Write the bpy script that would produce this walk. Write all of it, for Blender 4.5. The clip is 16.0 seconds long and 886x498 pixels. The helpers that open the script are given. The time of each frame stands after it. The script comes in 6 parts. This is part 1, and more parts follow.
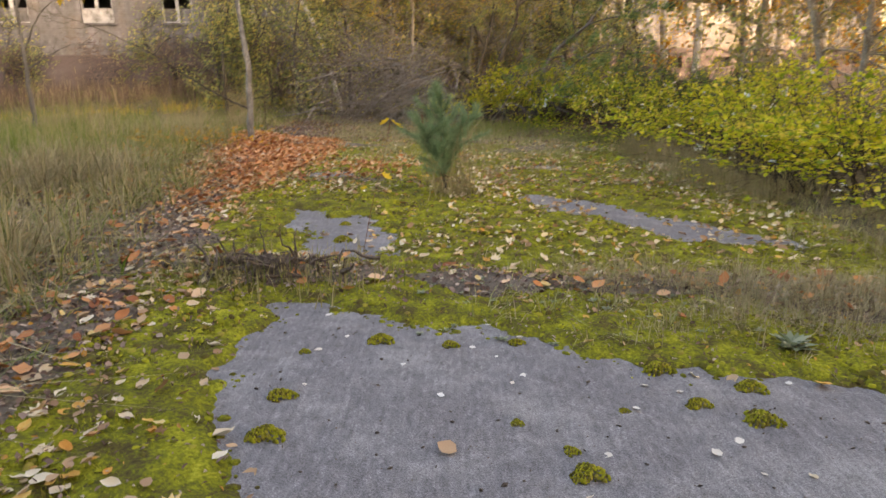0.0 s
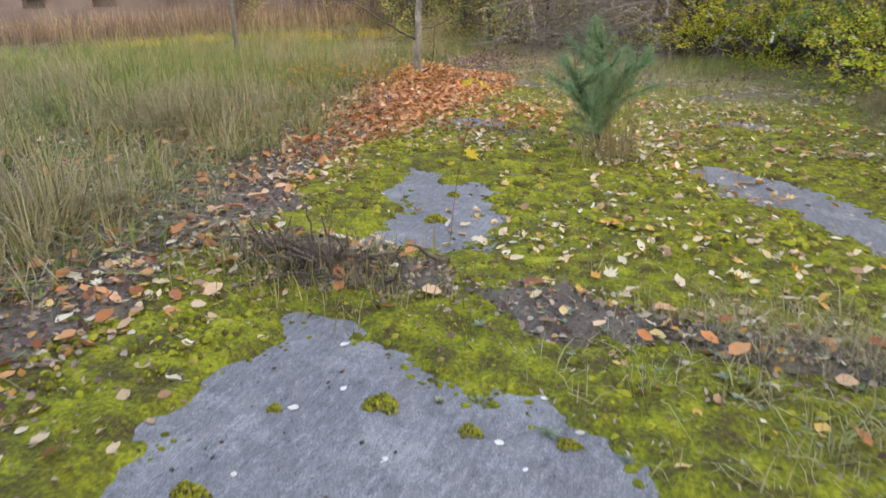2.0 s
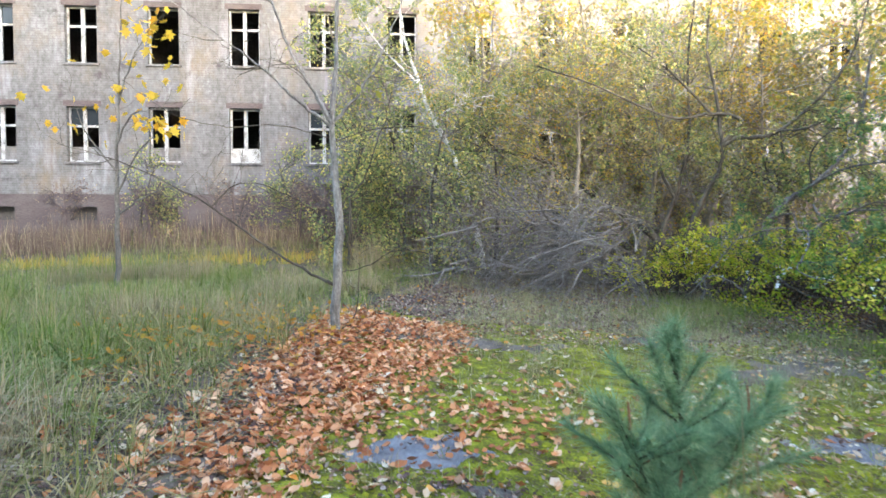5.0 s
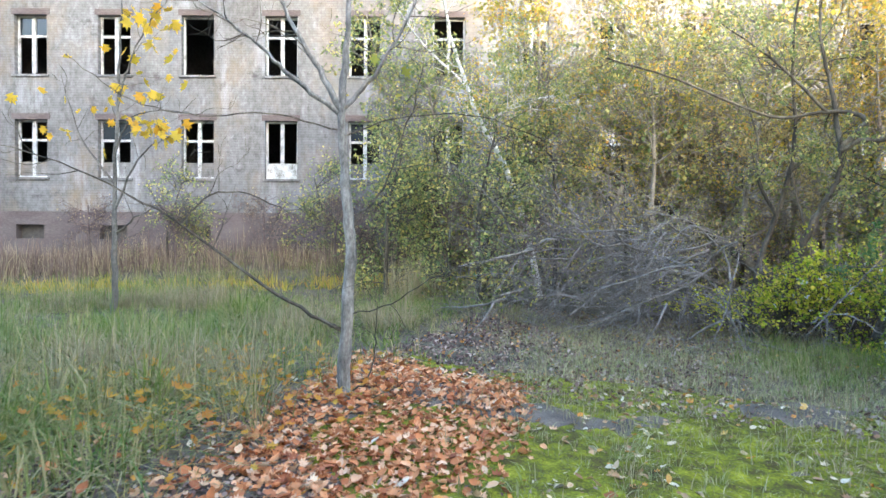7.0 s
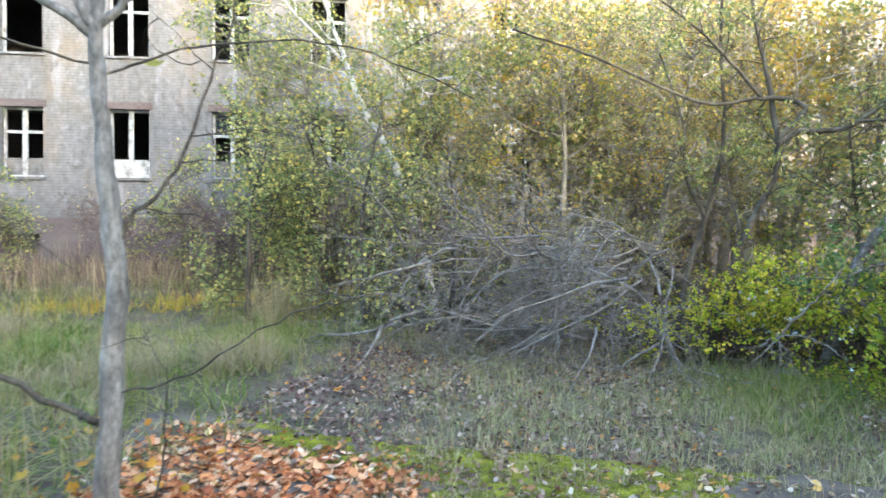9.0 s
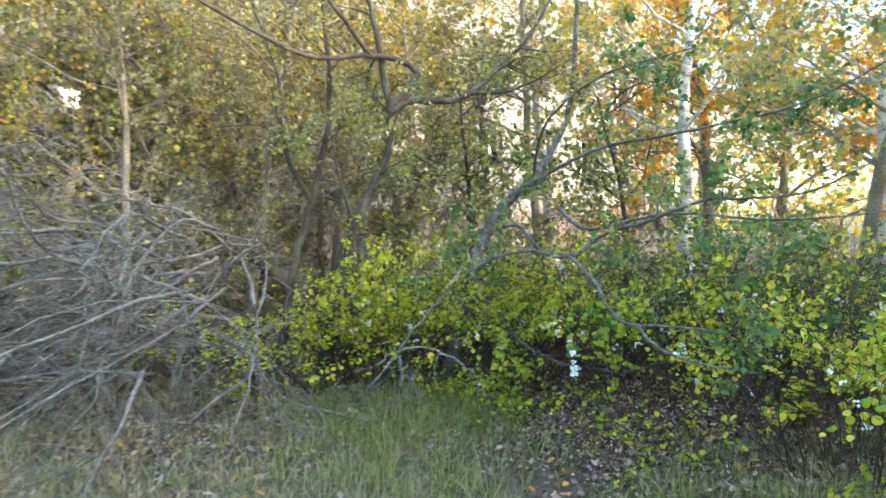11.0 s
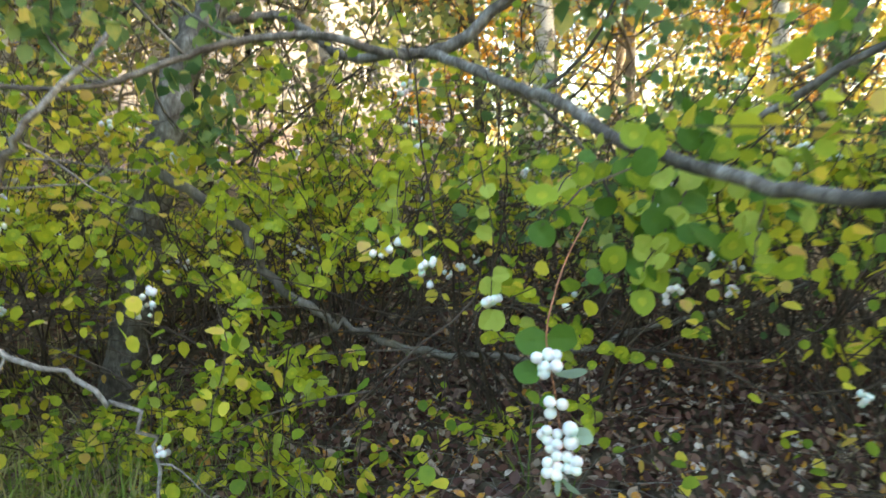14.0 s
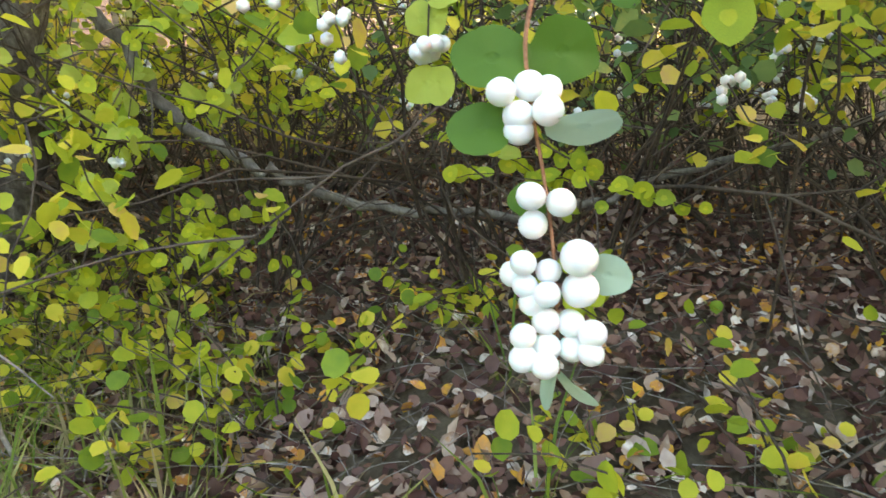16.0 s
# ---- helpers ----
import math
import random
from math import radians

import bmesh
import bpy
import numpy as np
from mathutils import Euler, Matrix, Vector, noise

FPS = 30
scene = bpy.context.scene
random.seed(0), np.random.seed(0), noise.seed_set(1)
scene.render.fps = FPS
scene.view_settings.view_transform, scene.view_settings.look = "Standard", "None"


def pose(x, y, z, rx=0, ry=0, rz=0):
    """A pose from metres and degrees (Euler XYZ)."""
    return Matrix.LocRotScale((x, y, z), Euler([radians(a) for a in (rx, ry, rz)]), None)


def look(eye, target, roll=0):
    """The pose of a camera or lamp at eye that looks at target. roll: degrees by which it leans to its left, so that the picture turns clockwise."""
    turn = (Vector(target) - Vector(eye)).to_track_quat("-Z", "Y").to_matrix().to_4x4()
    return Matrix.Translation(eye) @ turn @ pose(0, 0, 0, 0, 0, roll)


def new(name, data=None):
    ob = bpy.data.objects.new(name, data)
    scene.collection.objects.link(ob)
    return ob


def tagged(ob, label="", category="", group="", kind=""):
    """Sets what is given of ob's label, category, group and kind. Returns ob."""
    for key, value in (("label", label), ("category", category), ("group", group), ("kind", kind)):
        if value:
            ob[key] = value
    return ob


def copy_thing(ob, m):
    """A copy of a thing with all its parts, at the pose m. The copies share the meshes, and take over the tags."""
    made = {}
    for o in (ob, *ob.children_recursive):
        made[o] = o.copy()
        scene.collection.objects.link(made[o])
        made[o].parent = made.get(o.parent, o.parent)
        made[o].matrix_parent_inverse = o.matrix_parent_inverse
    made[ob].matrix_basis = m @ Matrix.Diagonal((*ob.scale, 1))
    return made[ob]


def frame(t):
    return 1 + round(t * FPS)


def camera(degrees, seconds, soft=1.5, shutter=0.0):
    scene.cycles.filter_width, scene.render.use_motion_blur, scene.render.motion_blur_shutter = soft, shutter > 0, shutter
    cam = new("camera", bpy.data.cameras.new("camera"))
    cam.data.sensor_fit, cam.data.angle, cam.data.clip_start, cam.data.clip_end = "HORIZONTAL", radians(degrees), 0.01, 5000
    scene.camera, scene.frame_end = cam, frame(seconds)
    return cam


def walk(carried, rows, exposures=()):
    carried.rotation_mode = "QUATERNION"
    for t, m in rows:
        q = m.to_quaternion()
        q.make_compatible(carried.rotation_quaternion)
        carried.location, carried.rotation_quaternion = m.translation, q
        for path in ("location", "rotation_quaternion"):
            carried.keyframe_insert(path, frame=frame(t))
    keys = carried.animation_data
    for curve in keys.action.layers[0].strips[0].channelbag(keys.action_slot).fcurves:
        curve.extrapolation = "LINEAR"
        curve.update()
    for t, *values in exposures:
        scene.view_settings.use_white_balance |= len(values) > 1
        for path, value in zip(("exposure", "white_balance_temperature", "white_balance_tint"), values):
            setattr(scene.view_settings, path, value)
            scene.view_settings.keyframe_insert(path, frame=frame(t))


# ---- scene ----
cam = camera(67.5, 16.0, shutter=0.3)
METRES, EYE, TILT, LEAN, TURN = 16.5, 1.26, 0.0, 3.3, 0.0
ROWS = [
    (0.0, 0.0, 0.0, 0.0, 0.52, -14.61, -1.99),
    (0.5, 0.0164, 0.01, 0.0022, 7.12, -18.75, -1.82),
    (1.0, 0.0237, 0.0246, 0.0004, 12.06, -20.95, -1.64),
    (1.5, 0.0278, 0.0471, 0.0027, 15.81, -21.88, -1.66),
    (2.0, 0.0308, 0.0724, 0.0072, 18.72, -21.45, -2.08),
    (2.5, 0.0263, 0.0992, 0.0099, 21.73, -19.37, -2.33),
    (3.0, 0.0198, 0.1272, 0.0126, 21.49, -16.15, -2.47),
    (3.5, 0.017, 0.1625, 0.0169, 12.66, -12.09, -3.04),
    (4.0, -0.0, 0.1959, 0.0182, 7.2, -8.09, -3.25),
    (4.5, -0.0118, 0.2316, 0.02, 9.56, -5.6, -3.36),
    (5.0, -0.0246, 0.2636, 0.0197, 13.8, -3.61, -3.42),
    (7.5, -0.0642, 0.4205, 0.0185, 18.14, -2.02, -3.6),
    (8.0, -0.0754, 0.4533, 0.0186, 15.99, -1.74, -3.51),
    (8.5, -0.0819, 0.4902, 0.0193, 13.19, -1.55, -3.4),
    (9.0, -0.0844, 0.5232, 0.0199, 8.64, -1.16, -3.18),
    (9.5, -0.0753, 0.5584, 0.0198, 2.32, -0.66, -2.97),
    (10.0, -0.0632, 0.5939, 0.0202, -6.99, -0.28, -2.68),
    (12.5, 0.0224, 0.7889, 0.0153, -36.0, -1.57, -0.2),
    (13.0, 0.0461, 0.8234, 0.0107, -39.57, -2.07, -0.13),
    (13.5, 0.0645, 0.8561, 0.0038, -43.59, -2.93, -0.02),
    (14.0, 0.0846, 0.8837, -0.0099, -41.41, -5.14, -0.9),
    (14.5, 0.1032, 0.8996, -0.0199, -37.51, -7.37, -1.35),
    (15.0, 0.1096, 0.907, -0.0225, -37.94, -9.77, -0.67),
    (15.5, 0.1108, 0.9063, -0.0244, -39.68, -12.22, -0.57),
    (16.0, 0.112, 0.905, -0.0247, -41.88, -14.52, -0.32),
]
EXPOSURE = [(0.0, 2.8, 8800, 23), (0.6, 3.12, 8200, 21), (3.0, 3.2, 7200, 15), (4.5, 3.3, 6000, 11), (7.5, 3.25, 5400, 7), (10.0, 3.52, 5700, 5), (13.5, 3.38, 6600, 4), (14.3, 3.72, 7000, 7), (16.0, 4.0, 7700, 12)]
walk(cam, [(t, pose(0, 0, EYE, TILT, LEAN, TURN) @ pose(METRES * x, METRES * y, METRES * z, 90 + pitch, roll, yaw)) for t, x, y, z, yaw, pitch, roll in ROWS], exposures=EXPOSURE)

# ---------------------------------------------------------------- light
SUN_AZ, SUN_EL = 149.0, 12.0      # degrees clockwise from +y, and above the horizon
world = bpy.data.worlds.new("sky")
scene.world = world
world.use_nodes = True
wn, wl = world.node_tree.nodes, world.node_tree.links
sky = wn.new("ShaderNodeTexSky")
sky.sky_type, sky.sun_disc = "NISHITA", False
sky.sun_elevation, sky.sun_rotation = radians(SUN_EL), radians(SUN_AZ)
sky.air_density, sky.dust_density, sky.ozone_density = 1.0, 2.5, 1.0
wl.new(sky.outputs[0], wn["Background"].inputs[0])
wn["Background"].inputs[1].default_value = 0.15
sun = new("sun", bpy.data.lights.new("sun", "SUN"))
sun.data.energy, sun.data.angle, sun.data.color = 1.2, radians(3), (1.0, 0.84, 0.62)
sd = Vector((math.sin(radians(SUN_AZ)) * math.cos(radians(SUN_EL)), math.cos(radians(SUN_AZ)) * math.cos(radians(SUN_EL)), math.sin(radians(SUN_EL))))
sun.matrix_world = look(sd * 60, (0, 0, 0))

# ---------------------------------------------------------------- materials
def nodes_of(name):
    m = bpy.data.materials.new(name)
    m.use_nodes = True
    return m, m.node_tree.nodes, m.node_tree.links, m.node_tree.nodes["Principled BSDF"]


def ramp_node(nt, stops):
    r = nt.new("ShaderNodeValToRGB")
    while len(r.color_ramp.elements) < len(stops):
        r.color_ramp.elements.new(0.5)
    for e, (p, c) in zip(r.color_ramp.elements, stops):
        e.position, e.color = p, (*c, 1)
    return r


def surface(name, stops, scale=4.0, fine=40.0, rough=0.85, bump=0.4, dist=0.01, stretch=(1, 1, 1), spec=0.3):
    """Two scales of noise drive a colour ramp and a bump."""
    m, nt, li, b = nodes_of(name)
    tc, mp = nt.new("ShaderNodeTexCoord"), nt.new("ShaderNodeMapping")
    mp.inputs["Scale"].default_value = stretch
    li.new(tc.outputs["Object"], mp.inputs[0])
    n1, n2, mix = nt.new("ShaderNodeTexNoise"), nt.new("ShaderNodeTexNoise"), nt.new("ShaderNodeMath")
    n1.inputs["Scale"].default_value, n2.inputs["Scale"].default_value = scale, fine
    n1.inputs["Detail"].default_value, n2.inputs["Detail"].default_value = 6, 8
    n2.inputs["Roughness"].default_value = 0.7
    for n in (n1, n2):
        li.new(mp.outputs[0], n.inputs["Vector"])
    mix.operation = "MULTIPLY_ADD"
    li.new(n2.outputs[0], mix.inputs[0])
    mix.inputs[1].default_value = 0.55
    half = nt.new("ShaderNodeMath")
    half.operation = "MULTIPLY"
    half.inputs[1].default_value = 0.45
    li.new(n1.outputs[0], half.inputs[0])
    li.new(half.outputs[0], mix.inputs[2])
    wide = nt.new("ShaderNodeMapRange")
    wide.inputs["From Min"].default_value, wide.inputs["From Max"].default_value = 0.27, 0.73
    li.new(mix.outputs[0], wide.inputs["Value"])
    r = ramp_node(nt, stops)
    li.new(wide.outputs[0], r.inputs[0])
    li.new(r.outputs[0], b.inputs["Base Color"])
    bp = nt.new("ShaderNodeBump")
    bp.inputs["Strength"].default_value, bp.inputs["Distance"].default_value = bump, dist
    li.new(n2.outputs[0], bp.inputs["Height"])
    li.new(bp.outputs[0], b.inputs["Normal"])
    b.inputs["Roughness"].default_value = rough
    b.inputs["Specular IOR Level"].default_value = spec
    return m


def foliage(name, stops, translucent=0.4, rough=0.55, spec=0.25, objects=False):
    """Leaf or blade: each island takes its own colour; light passes through."""
    m, nt, li, b = nodes_of(name)
    if objects:
        src = nt.new("ShaderNodeObjectInfo").outputs["Random"]
    else:
        src = nt.new("ShaderNodeNewGeometry").outputs["Random Per Island"]
    tc, n = nt.new("ShaderNodeTexCoord"), nt.new("ShaderNodeTexNoise")
    n.inputs["Scale"].default_value, n.inputs["Detail"].default_value = 45, 4
    li.new(tc.outputs["Object"], n.inputs["Vector"])
    ad = nt.new("ShaderNodeMath")
    ad.operation = "MULTIPLY_ADD"
    li.new(n.outputs[0], ad.inputs[0])
    ad.inputs[1].default_value = 0.3
    sb = nt.new("ShaderNodeMath")
    sb.operation = "SUBTRACT"
    li.new(src, sb.inputs[0])
    sb.inputs[1].default_value = 0.15
    li.new(sb.outputs[0], ad.inputs[2])
    r = ramp_node(nt, stops)
    li.new(ad.outputs[0], r.inputs[0])
    li.new(r.outputs[0], b.inputs["Base Color"])
    b.inputs["Roughness"].default_value, b.inputs["Specular IOR Level"].default_value = rough, spec
    tr, mx = nt.new("ShaderNodeBsdfTranslucent"), nt.new("ShaderNodeMixShader")
    li.new(r.outputs[0], tr.inputs[0])
    mx.inputs[0].default_value = translucent
    li.new(b.outputs[0], mx.inputs[1])
    li.new(tr.outputs[0], mx.inputs[2])
    li.new(mx.outputs[0], nt["Material Output"].inputs[0])
    return m


M_SOIL = surface("soil", [(0.2, (0.06, 0.045, 0.03)), (0.5, (0.13, 0.105, 0.07)), (0.8, (0.22, 0.18, 0.12))], 1.2, 30, 0.95, 0.8, 0.03)
M_CONC = surface("weathered_concrete", [(0.0, (0.07, 0.066, 0.067)), (0.3, (0.135, 0.128, 0.132)), (0.6, (0.185, 0.177, 0.182)), (1.0, (0.36, 0.35, 0.345))], 26.0, 170, 0.85, 0.8, 0.004, (1.4, 0.6, 1))
cn, cl = M_CONC.node_tree.nodes, M_CONC.node_tree.links
patch, pr, pm = cn.new("ShaderNodeTexNoise"), cn.new("ShaderNodeMapRange"), cn.new("ShaderNodeMix")
patch.inputs["Scale"].default_value, patch.inputs["Detail"].default_value, patch.inputs["Roughness"].default_value = 2.4, 10, 0.74
cl.new([n for n in cn if n.type == "TEX_COORD"][0].outputs["Object"], patch.inputs["Vector"])
pr.inputs["From Min"].default_value, pr.inputs["From Max"].default_value = 0.48, 0.8
cl.new(patch.outputs[0], pr.inputs["Value"])
pm.data_type = "RGBA"
cl.new(pr.outputs[0], pm.inputs[0])
cl.new([n for n in cn if n.type == "VALTORGB"][0].outputs[0], pm.inputs[6])
pm.inputs[7].default_value = (0.34, 0.328, 0.32, 1)
# gritty speckle and the faint ridges of the old tamped surface
grit, gr, ridge, rr, m1, m2 = cn.new("ShaderNodeTexNoise"), cn.new("ShaderNodeMapRange"), cn.new("ShaderNodeTexWave"), cn.new("ShaderNodeMapRange"), cn.new("ShaderNodeMix"), cn.new("ShaderNodeMix")
conc_at = [n for n in cn if n.type == "TEX_COORD"][0].outputs["Object"]
grit.inputs["Scale"].default_value, grit.inputs["Detail"].default_value, grit.inputs["Roughness"].default_value = 150, 5, 0.75
gr.inputs["From Min"].default_value, gr.inputs["From Max"].default_value, gr.inputs["To Min"].default_value, gr.inputs["To Max"].default_value = 0.36, 0.66, 0.5, 1.5
ridge.inputs["Scale"].default_value, ridge.inputs["Distortion"].default_value, ridge.inputs["Detail"].default_value, ridge.inputs["Detail Scale"].default_value = 9.0, 2.5, 4, 3
rr.inputs["To Min"].default_value, rr.inputs["To Max"].default_value = 1.04, 1.14
for src, rng_node, mul, below in ((grit, gr, m1, pm.outputs[2]), (ridge, rr, m2, m1.outputs[2])):
    cl.new(conc_at, src.inputs["Vector"])
    cl.new(src.outputs["Fac"], rng_node.inputs["Value"])
    mul.data_type, mul.blend_type = "RGBA", "MULTIPLY"
    mul.inputs[0].default_value = 1.0
    cl.new(below, mul.inputs[6])
    cl.new(rng_node.outputs[0], mul.inputs[7])
cl.new(m2.outputs[2], cn["Principled BSDF"].inputs["Base Color"])
M_MOSS = surface("moss", [(0.1, (0.055, 0.04, 0.022)), (0.36, (0.105, 0.085, 0.032)), (0.5, (0.16, 0.165, 0.022)), (0.66, (0.28, 0.28, 0.026)), (0.9, (0.5, 0.47, 0.06))], 7.0, 55, 0.95, 1.0, 0.012, spec=0.05)
M_DRYMAT = surface("litter_soil", [(0.15, (0.05, 0.038, 0.03)), (0.5, (0.15, 0.12, 0.095)), (0.85, (0.28, 0.23, 0.18))], 3, 60, 0.95, 1.0, 0.015)
M_BARK = surface("grey_bark", [(0.15, (0.06, 0.052, 0.045)), (0.5, (0.15, 0.135, 0.115)), (0.85, (0.29, 0.27, 0.235))], 5, 50, 0.9, 0.8, 0.01, (1, 1, 0.35))
M_MAPLEBARK = surface("smooth_grey_bark", [(0.15, (0.07, 0.062, 0.055)), (0.45, (0.2, 0.185, 0.165)), (0.8, (0.42, 0.4, 0.37))], 9, 40, 0.9, 0.8, 0.008, (1, 1, 0.4))
M_DARKBARK = surface("dark_bark", [(0.25, (0.035, 0.03, 0.022)), (0.5, (0.09, 0.075, 0.055)), (0.72, (0.17, 0.15, 0.11))], 5, 50, 0.9, 0.9, 0.01, (1, 1, 0.35))
M_BIRCH = surface("birch_bark", [(0.3, (0.12, 0.11, 0.1)), (0.42, (0.5, 0.47, 0.42)), (0.6, (0.7, 0.67, 0.6))], 3, 20, 0.8, 0.4, 0.01, (1, 1, 2.5))
M_LICHENBARK = surface("lichened_grey_bark", [(0.15, (0.035, 0.03, 0.025)), (0.42, (0.095, 0.083, 0.07)), (0.62, (0.18, 0.165, 0.145)), (0.85, (0.38, 0.37, 0.345))], 9, 45, 0.92, 0.9, 0.008, (1, 1, 0.6))
M_THICKET = surface("pale_thicket_twigs", [(0.2, (0.12, 0.1, 0.075)), (0.5, (0.26, 0.225, 0.175)), (0.8, (0.44, 0.4, 0.33))], 4, 40, 0.92, 0.5, 0.006)
M_BRUSH = surface("purplish_brush_twigs", [(0.2, (0.07, 0.05, 0.045)), (0.5, (0.16, 0.115, 0.105)), (0.8, (0.28, 0.21, 0.18))], 4, 40, 0.92, 0.5, 0.006)
M_DEAD = surface("lichened_deadwood", [(0.2, (0.09, 0.075, 0.06)), (0.5, (0.22, 0.195, 0.17)), (0.8, (0.44, 0.42, 0.38))], 8, 60, 0.95, 0.7, 0.006)
M_STEM = surface("shrub_stem", [(0.3, (0.03, 0.022, 0.016)), (0.7, (0.1, 0.075, 0.055))], 8, 60, 0.8, 0.5, 0.004)
M_REDSTEM = surface("reddish_twig", [(0.3, (0.2, 0.075, 0.035)), (0.7, (0.36, 0.17, 0.09))], 40, 300, 0.6, 0.3, 0.001)
M_PLASTER = surface("weathered_plaster", [(0.1, (0.1, 0.088, 0.078)), (0.36, (0.17, 0.158, 0.148)), (0.6, (0.24, 0.23, 0.222)), (0.9, (0.4, 0.392, 0.388))], 0.5, 6, 0.95, 0.5, 0.03, (1, 1, 0.6))
pn, pl = M_PLASTER.node_tree.nodes, M_PLASTER.node_tree.links
pco = [n for n in pn if n.type == "TEX_COORD"][0].outputs["Object"]
base_col = [n for n in pn if n.type == "VALTORGB"][0].outputs[0]
for seed_at, low, high, tint, stretch in ((0.0, 0.5, 0.68, (0.27, 0.205, 0.135, 1), (0.4, 0.4, 0.3)), (31.0, 0.54, 0.72, (0.46, 0.46, 0.475, 1), (1.1, 1.1, 0.22)), (57.0, 0.58, 0.66, (0.1, 0.085, 0.08, 1), (0.9, 0.9, 1.1))):
    mp, nz, mr, mx = pn.new("ShaderNodeMapping"), pn.new("ShaderNodeTexNoise"), pn.new("ShaderNodeMapRange"), pn.new("ShaderNodeMix")
    mp.inputs["Location"].default_value, mp.inputs["Scale"].default_value = (seed_at, 0, seed_at), stretch
    nz.inputs["Scale"].default_value, nz.inputs["Detail"].default_value, nz.inputs["Roughness"].default_value = 1.0, 9, 0.68
    mr.inputs["From Min"].default_value, mr.inputs["From Max"].default_value, mr.inputs["To Max"].default_value = low, high, 0.8
    pl.new(pco, mp.inputs[0])
    pl.new(mp.outputs[0], nz.inputs["Vector"])
    pl.new(nz.outputs[0], mr.inputs["Value"])
    mx.data_type = "RGBA"
    pl.new(mr.outputs[0], mx.inputs[0])
    pl.new(base_col, mx.inputs[6])
    mx.inputs[7].default_value = tint
    base_col = mx.outputs[2]
# brick courses telling through the thin plaster
sep, com, brk, joint = pn.new("ShaderNodeSeparateXYZ"), pn.new("ShaderNodeCombineXYZ"), pn.new("ShaderNodeTexBrick"), pn.new("ShaderNodeMix")
pl.new(pco, sep.inputs[0])
pl.new(sep.outputs[0], com.inputs[0])
pl.new(sep.outputs[2], com.inputs[1])
pl.new(com.outputs[0], brk.inputs["Vector"])
brk.inputs["Scale"].default_value, brk.inputs["Brick Width"].default_value, brk.inputs["Row Height"].default_value, brk.inputs["Mortar Size"].default_value = 1.0, 0.27, 0.085, 0.009
brk.inputs["Color1"].default_value, brk.inputs["Color2"].default_value, brk.inputs["Mortar"].default_value = (1, 1, 1, 1), (0.86, 0.85, 0.84, 1), (0.66, 0.64, 0.62, 1)
joint.data_type, joint.blend_type = "RGBA", "MULTIPLY"
joint.inputs[0].default_value = 0.6
pl.new(base_col, joint.inputs[6])
pl.new(brk.outputs["Color"], joint.inputs[7])
pl.new(joint.outputs[2], pn["Principled BSDF"].inputs["Base Color"])
M_PLINTH = surface("stained_brick_plinth", [(0.15, (0.09, 0.065, 0.06)), (0.5, (0.14, 0.11, 0.1)), (0.85, (0.2, 0.165, 0.15))], 0.8, 9, 0.95, 0.6, 0.03, (1, 1, 3))
M_ROOF = surface("dark_roof_tiles", [(0.3, (0.1, 0.05, 0.04)), (0.7, (0.2, 0.1, 0.075))], 2, 20)
M_FRAME = surface("peeling_white_paint", [(0.3, (0.2, 0.18, 0.155)), (0.46, (0.46, 0.45, 0.43)), (0.75, (0.68, 0.68, 0.67))], 4, 40, 0.6, 0.4, 0.004)
# dark colour carries the shade inside rooms, cellar openings and vent holes
M_INNERDARK = surface("painted_interior_dark", [(0.3, (0.05, 0.045, 0.04)), (0.7, (0.11, 0.1, 0.09))], 1, 10)
M_BERRY = surface("white_berry_skin", [(0.3, (0.7, 0.71, 0.69)), (0.7, (0.8, 0.81, 0.79))], 60, 400, 0.45, 0.15, 0.0006, spec=0.4)
M_BERRY.node_tree.nodes["Principled BSDF"].inputs["Subsurface Weight"].default_value = 0.25
M_BERRY.node_tree.nodes["Principled BSDF"].inputs["Subsurface Scale"].default_value = 0.004
M_ROT = surface("rotten_wood", [(0.1, (0.045, 0.034, 0.027)), (0.5, (0.14, 0.105, 0.082)), (0.85, (0.28, 0.22, 0.175))], 9, 60, 0.95, 1.0, 0.02)
M_GLASS, gn, gl, gb = nodes_of("old_window_glass")
gb.inputs["Base Color"].default_value = (0.03, 0.035, 0.04, 1)
gb.inputs["Roughness"].default_value = 0.12

M_GRASS = foliage("meadow_grass", [(0.0, (0.14, 0.18, 0.04)), (0.3, (0.25, 0.25, 0.075)), (0.55, (0.35, 0.29, 0.12)), (0.8, (0.43, 0.35, 0.165)), (1.0, (0.5, 0.42, 0.22))], 0.3, 0.6)
M_GREENGRASS = foliage("green_grass", [(0.0, (0.1, 0.165, 0.024)), (0.5, (0.2, 0.26, 0.05)), (0.8, (0.34, 0.33, 0.11)), (1.0, (0.42, 0.35, 0.17))], 0.3, 0.6)
M_GREYGREEN = foliage("grey_green_grass", [(0.0, (0.2, 0.24, 0.07)), (0.5, (0.36, 0.36, 0.15)), (1.0, (0.52, 0.46, 0.26))], 0.25, 0.7)
M_WEED = foliage("dry_weeds", [(0.0, (0.13, 0.085, 0.065)), (0.5, (0.25, 0.17, 0.13)), (0.85, (0.42, 0.32, 0.2)), (1.0, (0.6, 0.47, 0.25))], 0.2, 0.8)
M_STRAW = foliage("dry_grass", [(0.0, (0.2, 0.16, 0.085)), (0.4, (0.38, 0.3, 0.165)), (0.75, (0.5, 0.41, 0.25)), (1.0, (0.25, 0.27, 0.12))], 0.25, 0.7)
M_MOSSFUZZ = foliage("moss_shoots", [(0.0, (0.17, 0.13, 0.05)), (0.4, (0.28, 0.28, 0.03)), (1.0, (0.46, 0.43, 0.07))], 0.3, 0.9, 0.05)
